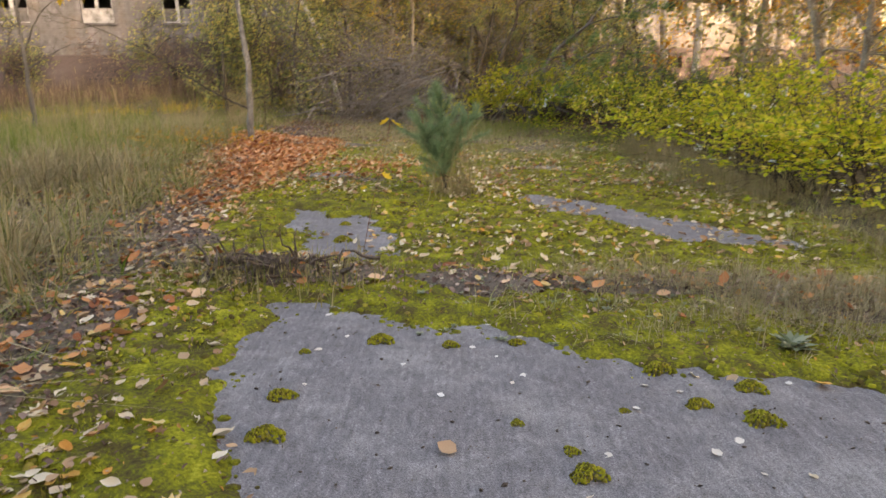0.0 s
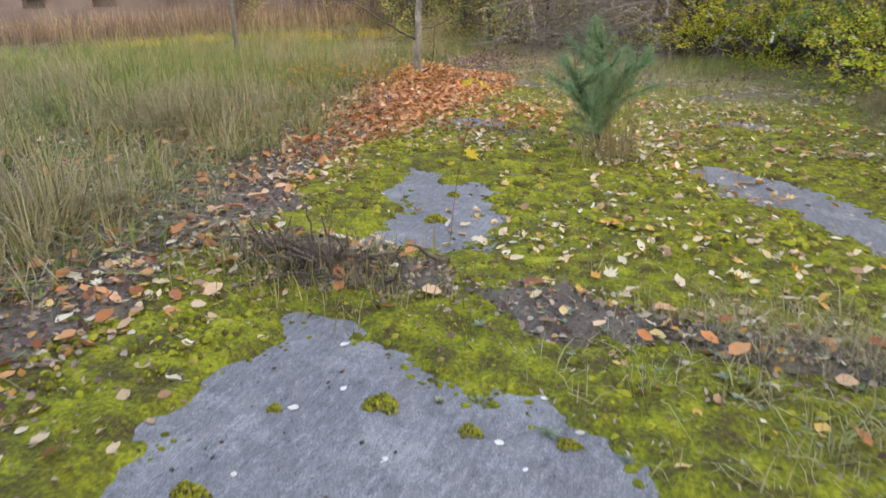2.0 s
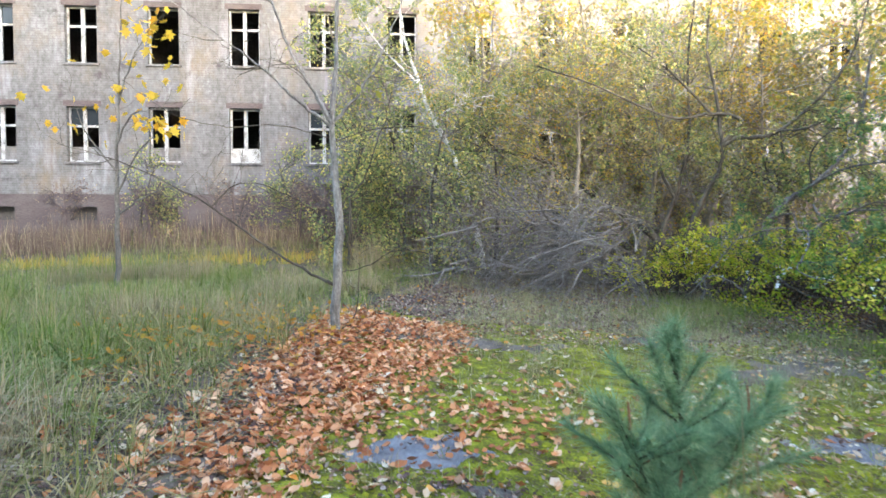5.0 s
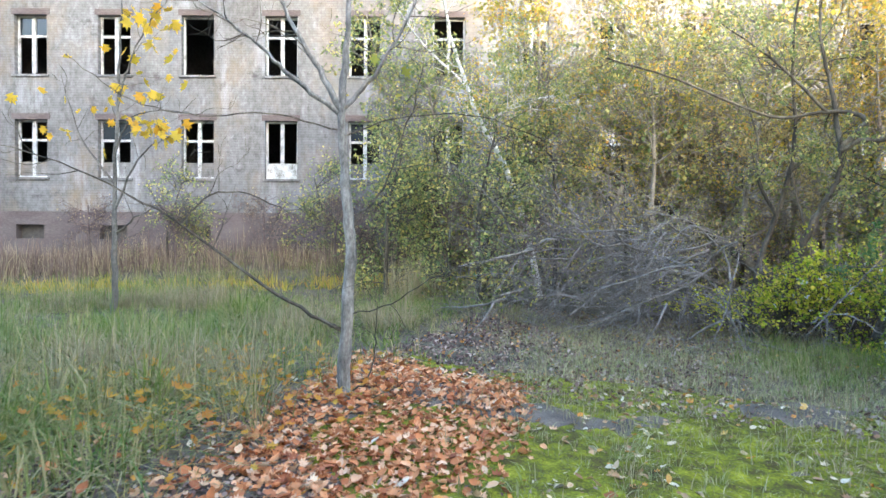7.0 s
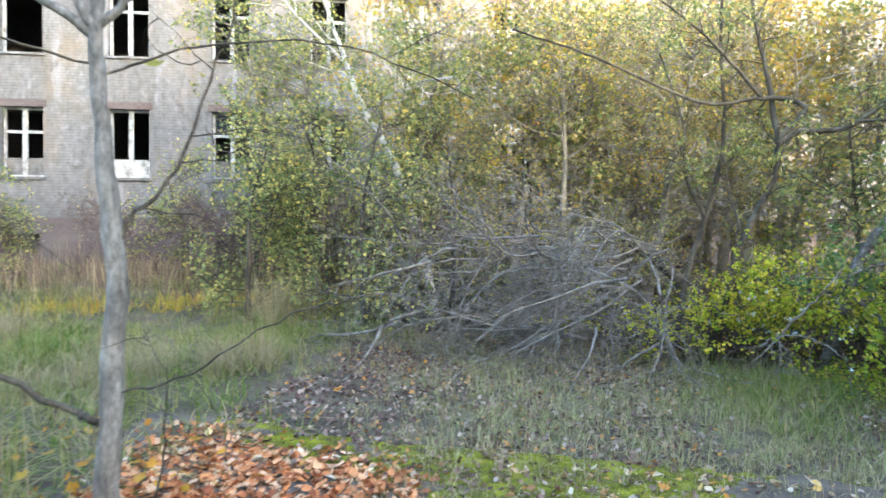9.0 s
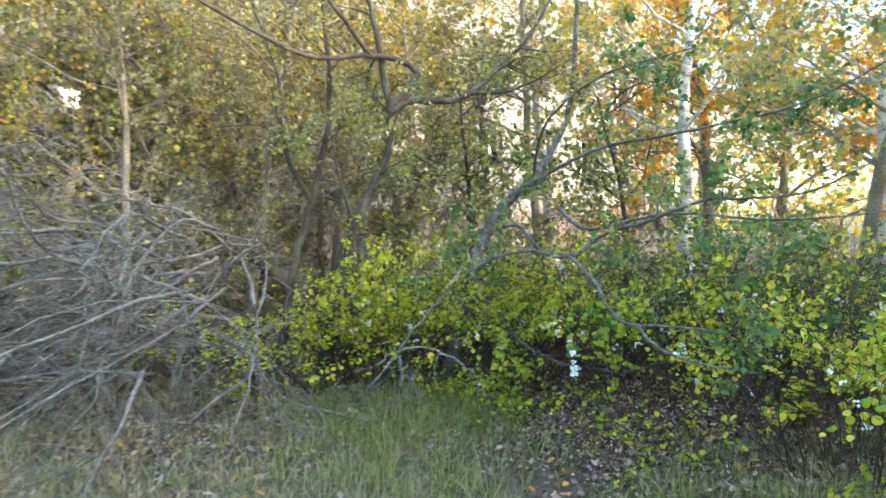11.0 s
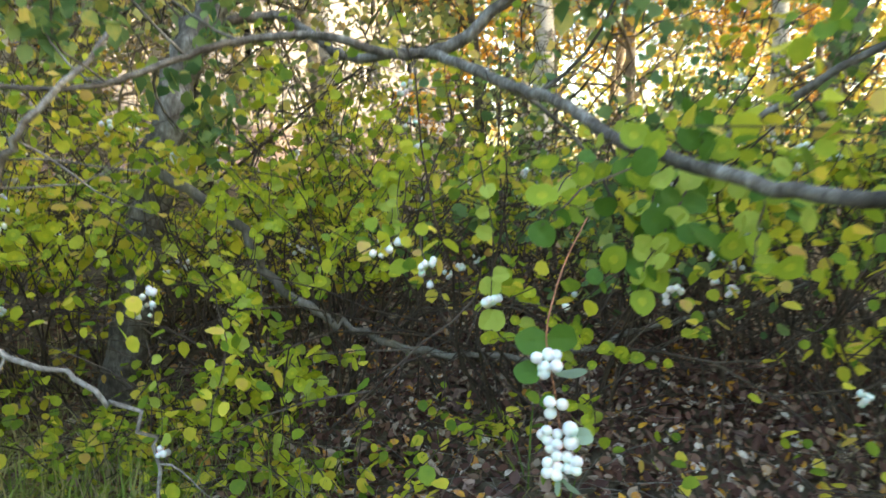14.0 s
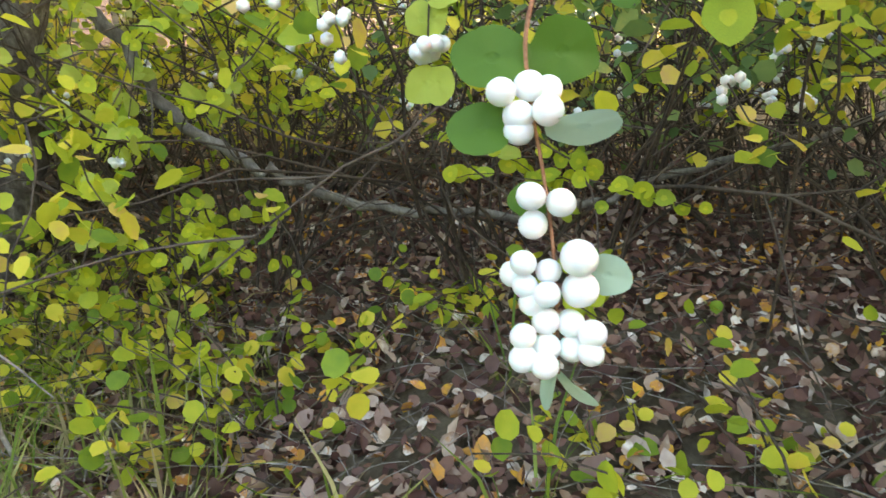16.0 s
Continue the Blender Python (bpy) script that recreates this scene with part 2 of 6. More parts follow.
M_MOSSTUFT = foliage("moss_tuft", [(0.0, (0.1, 0.07, 0.03)), (0.3, (0.15, 0.14, 0.025)), (0.55, (0.24, 0.25, 0.022)), (0.8, (0.38, 0.36, 0.035)), (1.0, (0.26, 0.2, 0.06))], 0.05, 0.95, 0.05)
M_HEDGE = foliage("snowberry_leaves", [(0.0, (0.15, 0.27, 0.035)), (0.3, (0.33, 0.43, 0.04)), (0.6, (0.6, 0.6, 0.055)), (0.85, (0.8, 0.68, 0.09)), (1.0, (0.74, 0.5, 0.16))], 0.5)
M_YELLOW = foliage("yellow_leaves", [(0.0, (0.3, 0.32, 0.05)), (0.4, (0.6, 0.48, 0.07)), (0.8, (0.72, 0.5, 0.12)), (1.0, (0.66, 0.32, 0.06))], 0.5)
M_ORANGE = foliage("orange_leaves", [(0.0, (0.6, 0.42, 0.07)), (0.5, (0.68, 0.36, 0.04)), (1.0, (0.55, 0.22, 0.04))], 0.5)
M_OLIVE = foliage("olive_leaves", [(0.0, (0.15, 0.21, 0.08)), (0.45, (0.3, 0.34, 0.12)), (0.75, (0.5, 0.48, 0.16)), (1.0, (0.76, 0.6, 0.16))], 0.45)
M_TAN = foliage("tan_leaves", [(0.0, (0.16, 0.13, 0.06)), (0.5, (0.36, 0.29, 0.13)), (1.0, (0.55, 0.43, 0.18))], 0.45)
M_NEEDLE = foliage("pine_needles", [(0.0, (0.13, 0.25, 0.13)), (0.6, (0.24, 0.38, 0.2)), (1.0, (0.42, 0.5, 0.28))], 0.25)
M_LITTER = foliage("fallen_leaf_beige", [(0.0, (0.33, 0.17, 0.09)), (0.25, (0.55, 0.35, 0.2)), (0.5, (0.68, 0.54, 0.36)), (0.75, (0.78, 0.7, 0.54)), (0.88, (0.72, 0.48, 0.14)), (1.0, (0.64, 0.26, 0.05))], 0.15, 0.75)
M_LITTEROB = foliage("single_fallen_leaf", [(0.0, (0.3, 0.16, 0.09)), (0.25, (0.5, 0.32, 0.19)), (0.5, (0.66, 0.52, 0.35)), (0.75, (0.76, 0.68, 0.52)), (0.88, (0.7, 0.46, 0.12)), (1.0, (0.62, 0.24, 0.05))], 0.15, 0.75, objects=True)
M_PALEFLAKE = foliage("bleached_leaf", [(0.0, (0.6, 0.52, 0.42)), (0.4, (0.72, 0.68, 0.6)), (1.0, (0.8, 0.77, 0.72))], 0.15, 0.75)
M_MAPLE = foliage("fallen_leaf_rust", [(0.0, (0.3, 0.1, 0.045)), (0.35, (0.56, 0.22, 0.08)), (0.7, (0.7, 0.34, 0.15)), (1.0, (0.76, 0.52, 0.33))], 0.15, 0.7)
M_BROWNLITTER = foliage("shaded_brown_litter", [(0.0, (0.09, 0.05, 0.043)), (0.4, (0.22, 0.14, 0.115)), (0.68, (0.36, 0.26, 0.21)), (0.86, (0.5, 0.41, 0.34)), (0.93, (0.45, 0.25, 0.1)), (1.0, (0.66, 0.32, 0.06))], 0.15, 0.8)
M_HERB = foliage("grey_green_herb", [(0.0, (0.15, 0.19, 0.11)), (0.5, (0.25, 0.29, 0.18)), (1.0, (0.38, 0.4, 0.27))], 0.25)
M_GREENLEAF = foliage("green_tree_leaves", [(0.0, (0.08, 0.16, 0.06)), (0.5, (0.16, 0.26, 0.09)), (0.85, (0.28, 0.36, 0.1)), (1.0, (0.6, 0.5, 0.12))], 0.45)
M_GOLD = foliage("golden_leaves", [(0.0, (0.72, 0.5, 0.05)), (0.6, (0.8, 0.52, 0.04)), (1.0, (0.7, 0.36, 0.03))], 0.45)
M_HEDGELITTER = foliage("hedge_floor_leaves", [(0.0, (0.06, 0.028, 0.023)), (0.4, (0.15, 0.075, 0.058)), (0.64, (0.25, 0.145, 0.105)), (0.82, (0.42, 0.31, 0.23)), (0.9, (0.76, 0.69, 0.6)), (0.94, (0.5, 0.22, 0.08)), (1.0, (0.76, 0.42, 0.05))], 0.15, 0.7)
# yellowed leaves, colour brightened to stand in for light the far hedge lacks
M_HEDGELIT = foliage("brightened_yellow_snowberry_leaves", [(0.0, (0.22, 0.34, 0.03)), (0.35, (0.5, 0.55, 0.04)), (0.7, (0.78, 0.72, 0.06)), (1.0, (0.8, 0.62, 0.12))], 0.5)
M_PALE = foliage("pale_leaf_underside", [(0.0, (0.36, 0.5, 0.37)), (1.0, (0.5, 0.62, 0.48))], 0.35)
M_DEEPGREEN = foliage("deep_green_leaf", [(0.0, (0.065, 0.15, 0.018)), (1.0, (0.11, 0.215, 0.026))], 0.35)
M_LIME = foliage("lime_leaf", [(0.0, (0.33, 0.43, 0.06)), (1.0, (0.5, 0.5, 0.1))], 0.4)

# ---------------------------------------------------------------- mesh tools
RNG = np.random.default_rng(7)


def mesh_of(name, pieces, mat, smooth=True):
    """pieces: pairs of vertices (n,3) and faces (m,k), joined into one mesh."""
    vs, loops, starts, at, ls = [], [], [], 0, 0
    for v, f in pieces:
        v, f = np.asarray(v, float).reshape(-1, 3), np.asarray(f, int)
        if len(f):
            loops.append((f + at).ravel())
            starts.append(ls + np.arange(len(f)) * f.shape[1])
            ls += f.size
        vs.append(v)
        at += len(v)
    v, lo, st = np.concatenate(vs), np.concatenate(loops), np.concatenate(starts)
    me = bpy.data.meshes.new(name)
    me.vertices.add(len(v))
    me.vertices.foreach_set("co", v.ravel())
    me.loops.add(len(lo))
    me.loops.foreach_set("vertex_index", lo)
    me.polygons.add(len(st))
    me.polygons.foreach_set("loop_start", st)
    me.polygons.foreach_set("use_smooth", np.full(len(st), smooth))
    me.update(calc_edges=True)
    me.materials.append(mat)
    return me


def part(name, pieces, mat, parent, label="", smooth=True, kind=""):
    ob = new(name, pieces if isinstance(pieces, bpy.types.Mesh) else mesh_of(name, pieces, mat, smooth))
    ob.parent = parent
    return tagged(ob, label, kind=kind)


def thing(name, label, category, at=(0, 0, 0), rz=0.0, group="", kind=""):
    ob = new(name)
    ob.empty_display_size = 0.2
    ob.matrix_basis = pose(*at, 0, 0, rz)
    return tagged(ob, label, category, group, kind)


def scatter(tv, tf, rot, at, size):
    """Copies of a small template: rot (n,3,3), at (n,3), size (n,) or (n,3)."""
    tv, tf, n = np.asarray(tv, float), np.asarray(tf, int), len(at)
    size = np.asarray(size, float)
    size = size[:, None, None] if size.ndim == 1 else size[:, None, :]
    v = np.einsum("nij,npj->npi", rot, tv[None] * size) + at[:, None, :]
    f = tf[None] + (np.arange(n) * len(tv))[:, None, None]
    return v.reshape(-1, 3), f.reshape(-1, tf.shape[1])


def turns(yaw, pitch, roll):
    """Rotation matrices Rz(yaw) Rx(pitch) Ry(roll), angles in radians, arrays."""
    cy, sy, cp, sp, cr, sr = np.cos(yaw), np.sin(yaw), np.cos(pitch), np.sin(pitch), np.cos(roll), np.sin(roll)
    z, o = np.zeros_like(cy), np.ones_like(cy)
    rz = np.stack([cy, -sy, z, sy, cy, z, z, z, o], -1).reshape(-1, 3, 3)
    rx = np.stack([o, z, z, z, cp, -sp, z, sp, cp], -1).reshape(-1, 3, 3)
    ry = np.stack([cr, z, sr, z, o, z, -sr, z, cr], -1).reshape(-1, 3, 3)
    return rz @ rx @ ry


def tube(pts, rads, sides=6):
    p = np.asarray(pts, float)
    r = np.asarray(rads, float)
    d = np.gradient(p, axis=0)
    d /= np.linalg.norm(d, axis=1)[:, None] + 1e-9
    ref = np.array([0.31, 0.87, 0.38]) if abs(d[0] @ np.array([0.31, 0.87, 0.38])) < 0.9 else np.array([1.0, 0, 0])
    a = np.cross(d, ref)
    a /= np.linalg.norm(a, axis=1)[:, None] + 1e-9
    b = np.cross(d, a)
    th = np.arange(sides) * 2 * np.pi / sides
    v = p[:, None] + r[:, None, None] * (np.cos(th)[None, :, None] * a[:, None] + np.sin(th)[None, :, None] * b[:, None])
    i, j = np.meshgrid(np.arange(len(p) - 1), np.arange(sides), indexing="ij")
    k = (j + 1) % sides
    f = np.stack([i * sides + j, i * sides + k, (i + 1) * sides + k, (i + 1) * sides + j], -1).reshape(-1, 4)
    return v.reshape(-1, 3), f


def curve_through(pts, n=12, wob=0.0, rng=RNG):
    """A smooth line through a few points (Catmull-Rom), with a little waver."""
    p = np.asarray(pts, float)
    q = np.vstack([2 * p[0] - p[1], p, 2 * p[-1] - p[-2]])
    out = []
    for i in range(1, len(q) - 2):
        for s in np.linspace(0, 1, n, endpoint=False):
            out.append(0.5 * (2 * q[i] + (q[i + 1] - q[i - 1]) * s + (2 * q[i - 1] - 5 * q[i] + 4 * q[i + 1] - q[i + 2]) * s ** 2
                              + (3 * q[i] - q[i - 1] - 3 * q[i + 1] + q[i + 2]) * s ** 3))
    out = np.array(out + [p[-1]])
    if wob:
        out[1:-1] += rng.normal(0, wob, (len(out) - 2, 3))
    return out


def wander(rng, start, way, length, n=7, bend=0.25, lift=0.0):
    p, d, out = np.array(start, float), np.array(way, float), [np.array(start, float)]
    d /= np.linalg.norm(d)
    for _ in range(n):
        d = d + rng.normal(0, bend, 3) + np.array([0, 0, lift])
        d /= np.linalg.norm(d)
        p = p + d * length / n
        out.append(p.copy())
    return np.array(out)


def sprout(rng, line, rad, count, length, spread=0.9, bend=0.22, lift=0.05, first=0.25, n=6):
    """Side shoots from a line: a list of (line, radius at its foot)."""
    out = []
    for _ in range(count):
        i = min(int((first + (1 - first) * rng.random()) * (len(line) - 1)), len(line) - 2)
        f = i / (len(line) - 1)
        d = line[i + 1] - line[i]
        d = d / (np.linalg.norm(d) + 1e-9)
        w = rng.normal(0, 1, 3)
        w -= d * (w @ d)
        w /= np.linalg.norm(w) + 1e-9
        out.append((wander(rng, line[i] + (line[i + 1] - line[i]) * rng.random(), d * (1 - spread * 0.6) + w * spread, length * (1.15 - 0.7 * f) * (0.6 + 0.8 * rng.random()), n, bend, lift),
                    rad * (1 - 0.75 * f) * 0.5))
    return out


def taper(line, r0, r1):
    return np.linspace(r0, r1, len(line))


def along(rng, lines, count, jitter=0.03):
    """Random places and ways on lines, for leaves."""
    ln = np.array([np.linalg.norm(l[-1] - l[0]) for l in lines])
    pick = rng.choice(len(lines), count, p=ln / ln.sum())
    out, way = np.zeros((count, 3)), np.zeros((count, 3))
    for k, i in enumerate(pick):
        l = lines[i]
        s = (0.15 + 0.85 * rng.random()) * (len(l) - 1)
        a = min(int(s), len(l) - 2)
        out[k] = l[a] + (l[a + 1] - l[a]) * (s - a)
        way[k] = l[a + 1] - l[a]
    return out + rng.normal(0, jitter, out.shape), way


# leaf templates: length 1 along +y, blade in the xy plane, folded a little
OVAL_V = [(0, 0, 0), (0.3, 0.22, 0.06), (0.34, 0.55, 0.07), (0, 1.0, -0.05), (-0.34, 0.55, 0.07), (-0.3, 0.22, 0.06)]
OVAL_F = [(0, 1, 2, 3), (0, 3, 4, 5)]
ROUND_V = [(0, 0, 0), (0.3, 0.08, 0.05), (0.46, 0.38, 0.07), (0.36, 0.74, 0.04), (0, 1.0, -0.06), (-0.36, 0.74, 0.04), (-0.46, 0.38, 0.07), (-0.3, 0.08, 0.05), (0, 0.45, -0.02)]
ROUND_F = [(0, 1, 2, 8), (8, 2, 3, 4), (8, 4, 5, 6), (0, 8, 6, 7)]
CURL_V = [(0, 0, 0.1), (0.26, 0.2, 0.16), (0.32, 0.55, 0.2), (0.16, 0.85, 0.12), (0, 1.0, 0.2), (-0.16, 0.85, 0.12), (-0.32, 0.55, 0.16), (-0.26, 0.2, 0.2), (0, 0.5, 0.0)]
CURL_F = [(0, 1, 2, 8), (8, 2, 3, 4), (8, 4, 5, 6), (0, 8, 6, 7)]
BROAD_V = [(0, 0, 0), (0.42, 0.2, 0.06), (0.46, 0.6, 0.07), (0, 1.0, -0.05), (-0.46, 0.6, 0.07), (-0.42, 0.2, 0.06)]
MAPLE_V = [(0, 0, 0.06), (0.32, 0.02, 0.12), (0.2, 0.2, 0.04), (0.56, 0.42, 0.16), (0.28, 0.5, 0.03), (0.3, 0.78, 0.1), (0.12, 0.7, 0.02), (0, 1.05, 0.12),
           (-0.12, 0.7, 0.02), (-0.3, 0.78, 0.14), (-0.28, 0.5, 0.03), (-0.56, 0.42, 0.12), (-0.2, 0.2, 0.04), (-0.32, 0.02, 0.14), (0, 0.42, 0.0)]
MAPLE_F = [(14, i, i + 1) for i in range(0, 13)] + [(14, 13, 0)]
SPRIG_V = [(0, 0, 0), (0.3, 0.35, 0.05), (0, 0.8, 0), (-0.3, 0.35, 0.05)]
SPRIG_F = [(0, 1, 2, 3)]


def leafy(rng, at, size, tv=OVAL_V, tf=OVAL_F, droop=0.5):
    n = len(at)
    rot = turns(rng.uniform(0, 2 * np.pi, n), rng.normal(-droop, 0.6, n), rng.normal(0, 0.7, n))
    return scatter(tv, tf, rot, at, size * rng.uniform(0.6, 1.25, n))


def blades(rng, at, height, width, lean=0.35, yaw=None):
    """Curved grass blades, arching over the more they lean."""
    n = len(at)
    t = np.array([0, 0.55, 1.0])
    w = np.array([0.9, 0.8, 0.06])
    yaw = rng.uniform(0, 2 * np.pi, n) if yaw is None else yaw + rng.normal(0, 0.5, n)
    ln = np.abs(rng.normal(0.6 * lean, 0.7 * lean, n))
    d = np.stack([np.cos(yaw), np.sin(yaw)], 1)
    tw = yaw + rng.normal(1.57, 0.6, n)
    side = np.stack([np.cos(tw), np.sin(tw)], 1)
    hh = height * rng.uniform(0.5, 1.25, n)
    ww = width * rng.uniform(0.6, 1.4, n)
    v = np.zeros((n, 6, 3))
    for k in range(3):
        out = (hh * ln * t[k] ** 1.6)[:, None] * d
        z = hh * t[k] * (1 - 0.42 * np.minimum(ln, 1.7) * t[k] ** 1.3)
        for s, q in ((-1, 0), (1, 1)):
            v[:, 2 * k + q, :2] = at[:, :2] + out + s * (ww * w[k] / 2)[:, None] * side
            v[:, 2 * k + q, 2] = at[:, 2] + z
    f = np.array([(0, 1, 3, 2), (2, 3, 5, 4)])[None] + (np.arange(n) * 6)[:, None, None]
    return v.reshape(-1, 3), f.reshape(-1, 4)


def tufts(rng, at, per, spread, height, width, lean):
    """Each place becomes a tuft whose blades lean outwards; the height may be an array."""
    n = len(at)
    c = np.repeat(at, per, 0)
    a, r = rng.uniform(0, 2 * np.pi, n * per), spread * rng.random(n * per) ** 0.6
    c[:, 0] += r * np.cos(a)
    c[:, 1] += r * np.sin(a)
    hh = np.repeat(np.broadcast_to(height, (n,)) * rng.uniform(0.6, 1.3, n), per)
    wind = np.repeat(rng.normal(0, 0.7, n), per)
    return blades(rng, c, hh, width, lean, a + wind)


def fbm(x, y, scale, seed=0, octaves=4):
    """Smooth value noise, vectorised, about -1 to 1."""
    out, amp, tot = np.zeros_like(x, float), 1.0, 0.0
    for o in range(octaves):
        u, v = x * scale * 2 ** o + 17.3 * seed + 5.1 * o, y * scale * 2 ** o - 9.7 * seed + 3.3 * o
        iu, iv = np.floor(u), np.floor(v)
        fu, fv = u - iu, v - iv
        fu, fv = fu * fu * (3 - 2 * fu), fv * fv * (3 - 2 * fv)

        def rnd(a, b):
            h = np.sin(a * 127.1 + b * 311.7 + seed * 74.7) * 43758.5453
            return (h - np.floor(h)) * 2 - 1
        out += amp * (rnd(iu, iv) * (1 - fu) * (1 - fv) + rnd(iu + 1, iv) * fu * (1 - fv) + rnd(iu, iv + 1) * (1 - fu) * fv + rnd(iu + 1, iv + 1) * fu * fv)
        tot += amp
        amp *= 0.5
    return out / tot


def ease(x, a, b):
    t = np.clip((x - a) / (b - a), 0, 1)
    return t * t * (3 - 2 * t)


# ---------------------------------------------------------------- the lie of the land
def lie(x, y):
    """Height of the ground without its roughness."""
    x, y = np.asarray(x, float), np.asarray(y, float)
    z = -0.04 * np.clip(x, -5, 2.6) * (1 - 0.4 * ease(y, 11, 16)) - 0.03 * ease(y, 12, 15) * ease(x, -2, 1)
    z = z + 0.16 * ease(x, 2.0, 3.4) * ease(y, 14, 16) + 0.75 * ease(y, 17.5, 25) + 0.1 * ease(-x, 2.5, 4)
    z = z - 0.1 * np.exp(-((x - 1.7) ** 2 + (y - 14.8) ** 2) / 0.8)
    return z


def road_left(y):
    return -1.42 - 0.19 * np.asarray(y, float)


def rough(x, y):
    return 0.03 * fbm(x, y, 0.9, 3) + 0.012 * fbm(x, y, 4.0, 4)


def on_road(x, y):
    """1 on the old concrete, 0 off it."""
    return ease(x - road_left(y), -0.25, 0.1) * ease(3.3 - x, 0, 0.4) * ease(13.3 - y, 0, 0.5)


def ground_at(x, y):
    return lie(x, y) + rough(x, y) * (1 - on_road(x, y)) + 0.01


near_x, near_y = np.arange(-9, 8.01, 0.11), np.arange(-4, 24.01, 0.13)
gx = np.concatenate([[-900, -400, -200, -110, -70, -45, -30, -20, -14, -11], near_x, [10, 13, 18, 26, 40, 65, 110, 200, 400, 900]])
gy = np.concatenate([[-900, -400, -200, -100, -60, -40, -25, -15, -9, -6], near_y, [26, 29, 34, 42, 60, 100, 200, 400, 900]])
X, Y = np.meshgrid(gx, gy, indexing="ij")
Z = ground_at(X, Y) - 0.01 - 0.07 * on_road(X, Y)
nx, ny = X.shape
I, J = np.meshgrid(np.arange(nx - 1), np.arange(ny - 1), indexing="ij")
GF = np.stack([I * ny + J, (I + 1) * ny + J, (I + 1) * ny + J + 1, I * ny + J + 1], -1).reshape(-1, 4)
ground = tagged(new("ground", mesh_of("ground", [(np.stack([X, Y, Z], -1), GF)], M_SOIL)), "brown soil under grass and leaf litter", "ground", kind="structure")

# concrete plates of the old road, with open joints between them
road = thing("road", "cracked grey concrete plates overgrown with moss", "road", kind="structure")
JOINTS = [(-8.5, -4.2), (-4.15, -0.3), (-0.26, 3.72), (3.86, 7.95), (8.1, 12.2), (12.33, 13.3)]
for y0, y1 in JOINTS:
    for s0, s1 in ((0.0, 1.0),):
        us, vsn = np.linspace(s0, s1, 26), np.linspace(0, 1, 20)
        U, W = np.meshgrid(us, vsn, indexing="ij")
        YY = y0 + (y1 - y0) * W
        XL = road_left(YY)
        XX = XL + (3.2 - XL) * U
        YY = YY + 0.05 * XX
        top = np.stack([XX, YY, lie(XX, YY) + 0.003 * fbm(XX, YY, 1.5, 8)], -1).reshape(-1, 3)
        a, b = U.shape
        i, j = np.meshgrid(np.arange(a - 1), np.arange(b - 1), indexing="ij")
        f = np.stack([i * b + j, (i + 1) * b + j, (i + 1) * b + j + 1, i * b + j + 1], -1).reshape(-1, 4)
        ring = np.concatenate([np.arange(a) * b, (a - 1) * b + np.arange(1, b), (np.arange(a - 1)[::-1]) * b + b - 1, np.arange(1, b - 1)[::-1]])
        low = top[ring] - np.array([0, 0, 0.16])
        m = len(ring)
        k = np.arange(m)
        side = np.stack([ring[k], k + a * b, (k + 1) % m + a * b, ring[(k + 1) % m]], -1)
        part("concrete_plate", [(np.vstack([top, low]), np.vstack([f, side]))], M_CONC, road, smooth=False)

# moss over the plates, with bare places
def bare(x, y):
    """Above 0 where the concrete lies bare."""
    n = 0.3 * fbm(x, y, 1.6, 11, 5) + 0.22 * fbm(x, y, 7, 12, 4)
    front = np.minimum(3.2 - 0.4 * x, 3.4) + 0.06 * np.sin(x * 5)
    p1 = np.minimum(np.minimum((x + 0.98 - 0.4 * np.clip(2.4 - y, 0, 2)) * 1.1, (1.72 - x) * 1.0), (front - y) * 0.9)
    c, s = math.cos(0.16), math.sin(0.16)
    u, v = (x + 0.98) * c + (y - 5.35) * s, -(x + 0.98) * s + (y - 5.35) * c
    p2 = 0.32 * (1 - np.maximum(np.abs(u - 0.06) / 0.32, np.abs(v) / 0.76))
    c, s = math.cos(-0.9), math.sin(-0.9)
    u, v = (x - 1.75) * c + (y - 5.95) * s, -(x - 1.75) * s + (y - 5.95) * c
    p3 = 0.4 * (1 - np.hypot(u / 1.35, v / 0.42))
    p4 = 0.3 * (1 - np.hypot((x + 1.64) / 0.42, (y - 8.45) / 0.3))
    p5 = 0.3 * (1 - np.hypot((x - 1.25) / 0.42, (y - 9.6) / 0.3))
    e = np.maximum.reduce([p1 * 0.9, p2, p3, p4, p5])
    return np.where(e > -0.5, e + n * (0.6 + 0.3 * ease(y, 4.4, 4.8)), e)


mx, my = np.arange(-4.2, 3.4, 0.032), np.arange(0.6, 13.6, 0.036)
X, Y = np.meshgrid(mx, my, indexing="ij")
B = bare(X, Y)
thick = np.clip(-B * 0.45, -0.02, 0.028)
puff = np.clip(1 - 2.6 * np.abs(fbm(X, Y, 5.5, 21, 2)), -0.6, 1)
Z = lie(X, Y) + thick + np.clip(-B * 6, 0, 1) * (0.017 * puff + 0.007 * fbm(X, Y, 19, 22, 2))
Z = Z - 0.25 * (1 - ease(X - road_left(Y), -0.3, 0.0))
keep = (B < 0.08) & (X > road_left(Y) - 0.25)
nx, ny = X.shape
I, J = np.meshgrid(np.arange(nx - 1), np.arange(ny - 1), indexing="ij")
F = np.stack([I * ny + J, (I + 1) * ny + J, (I + 1) * ny + J + 1, I * ny + J + 1], -1)[keep[:-1, :-1]]
used, F = np.unique(F, return_inverse=True)
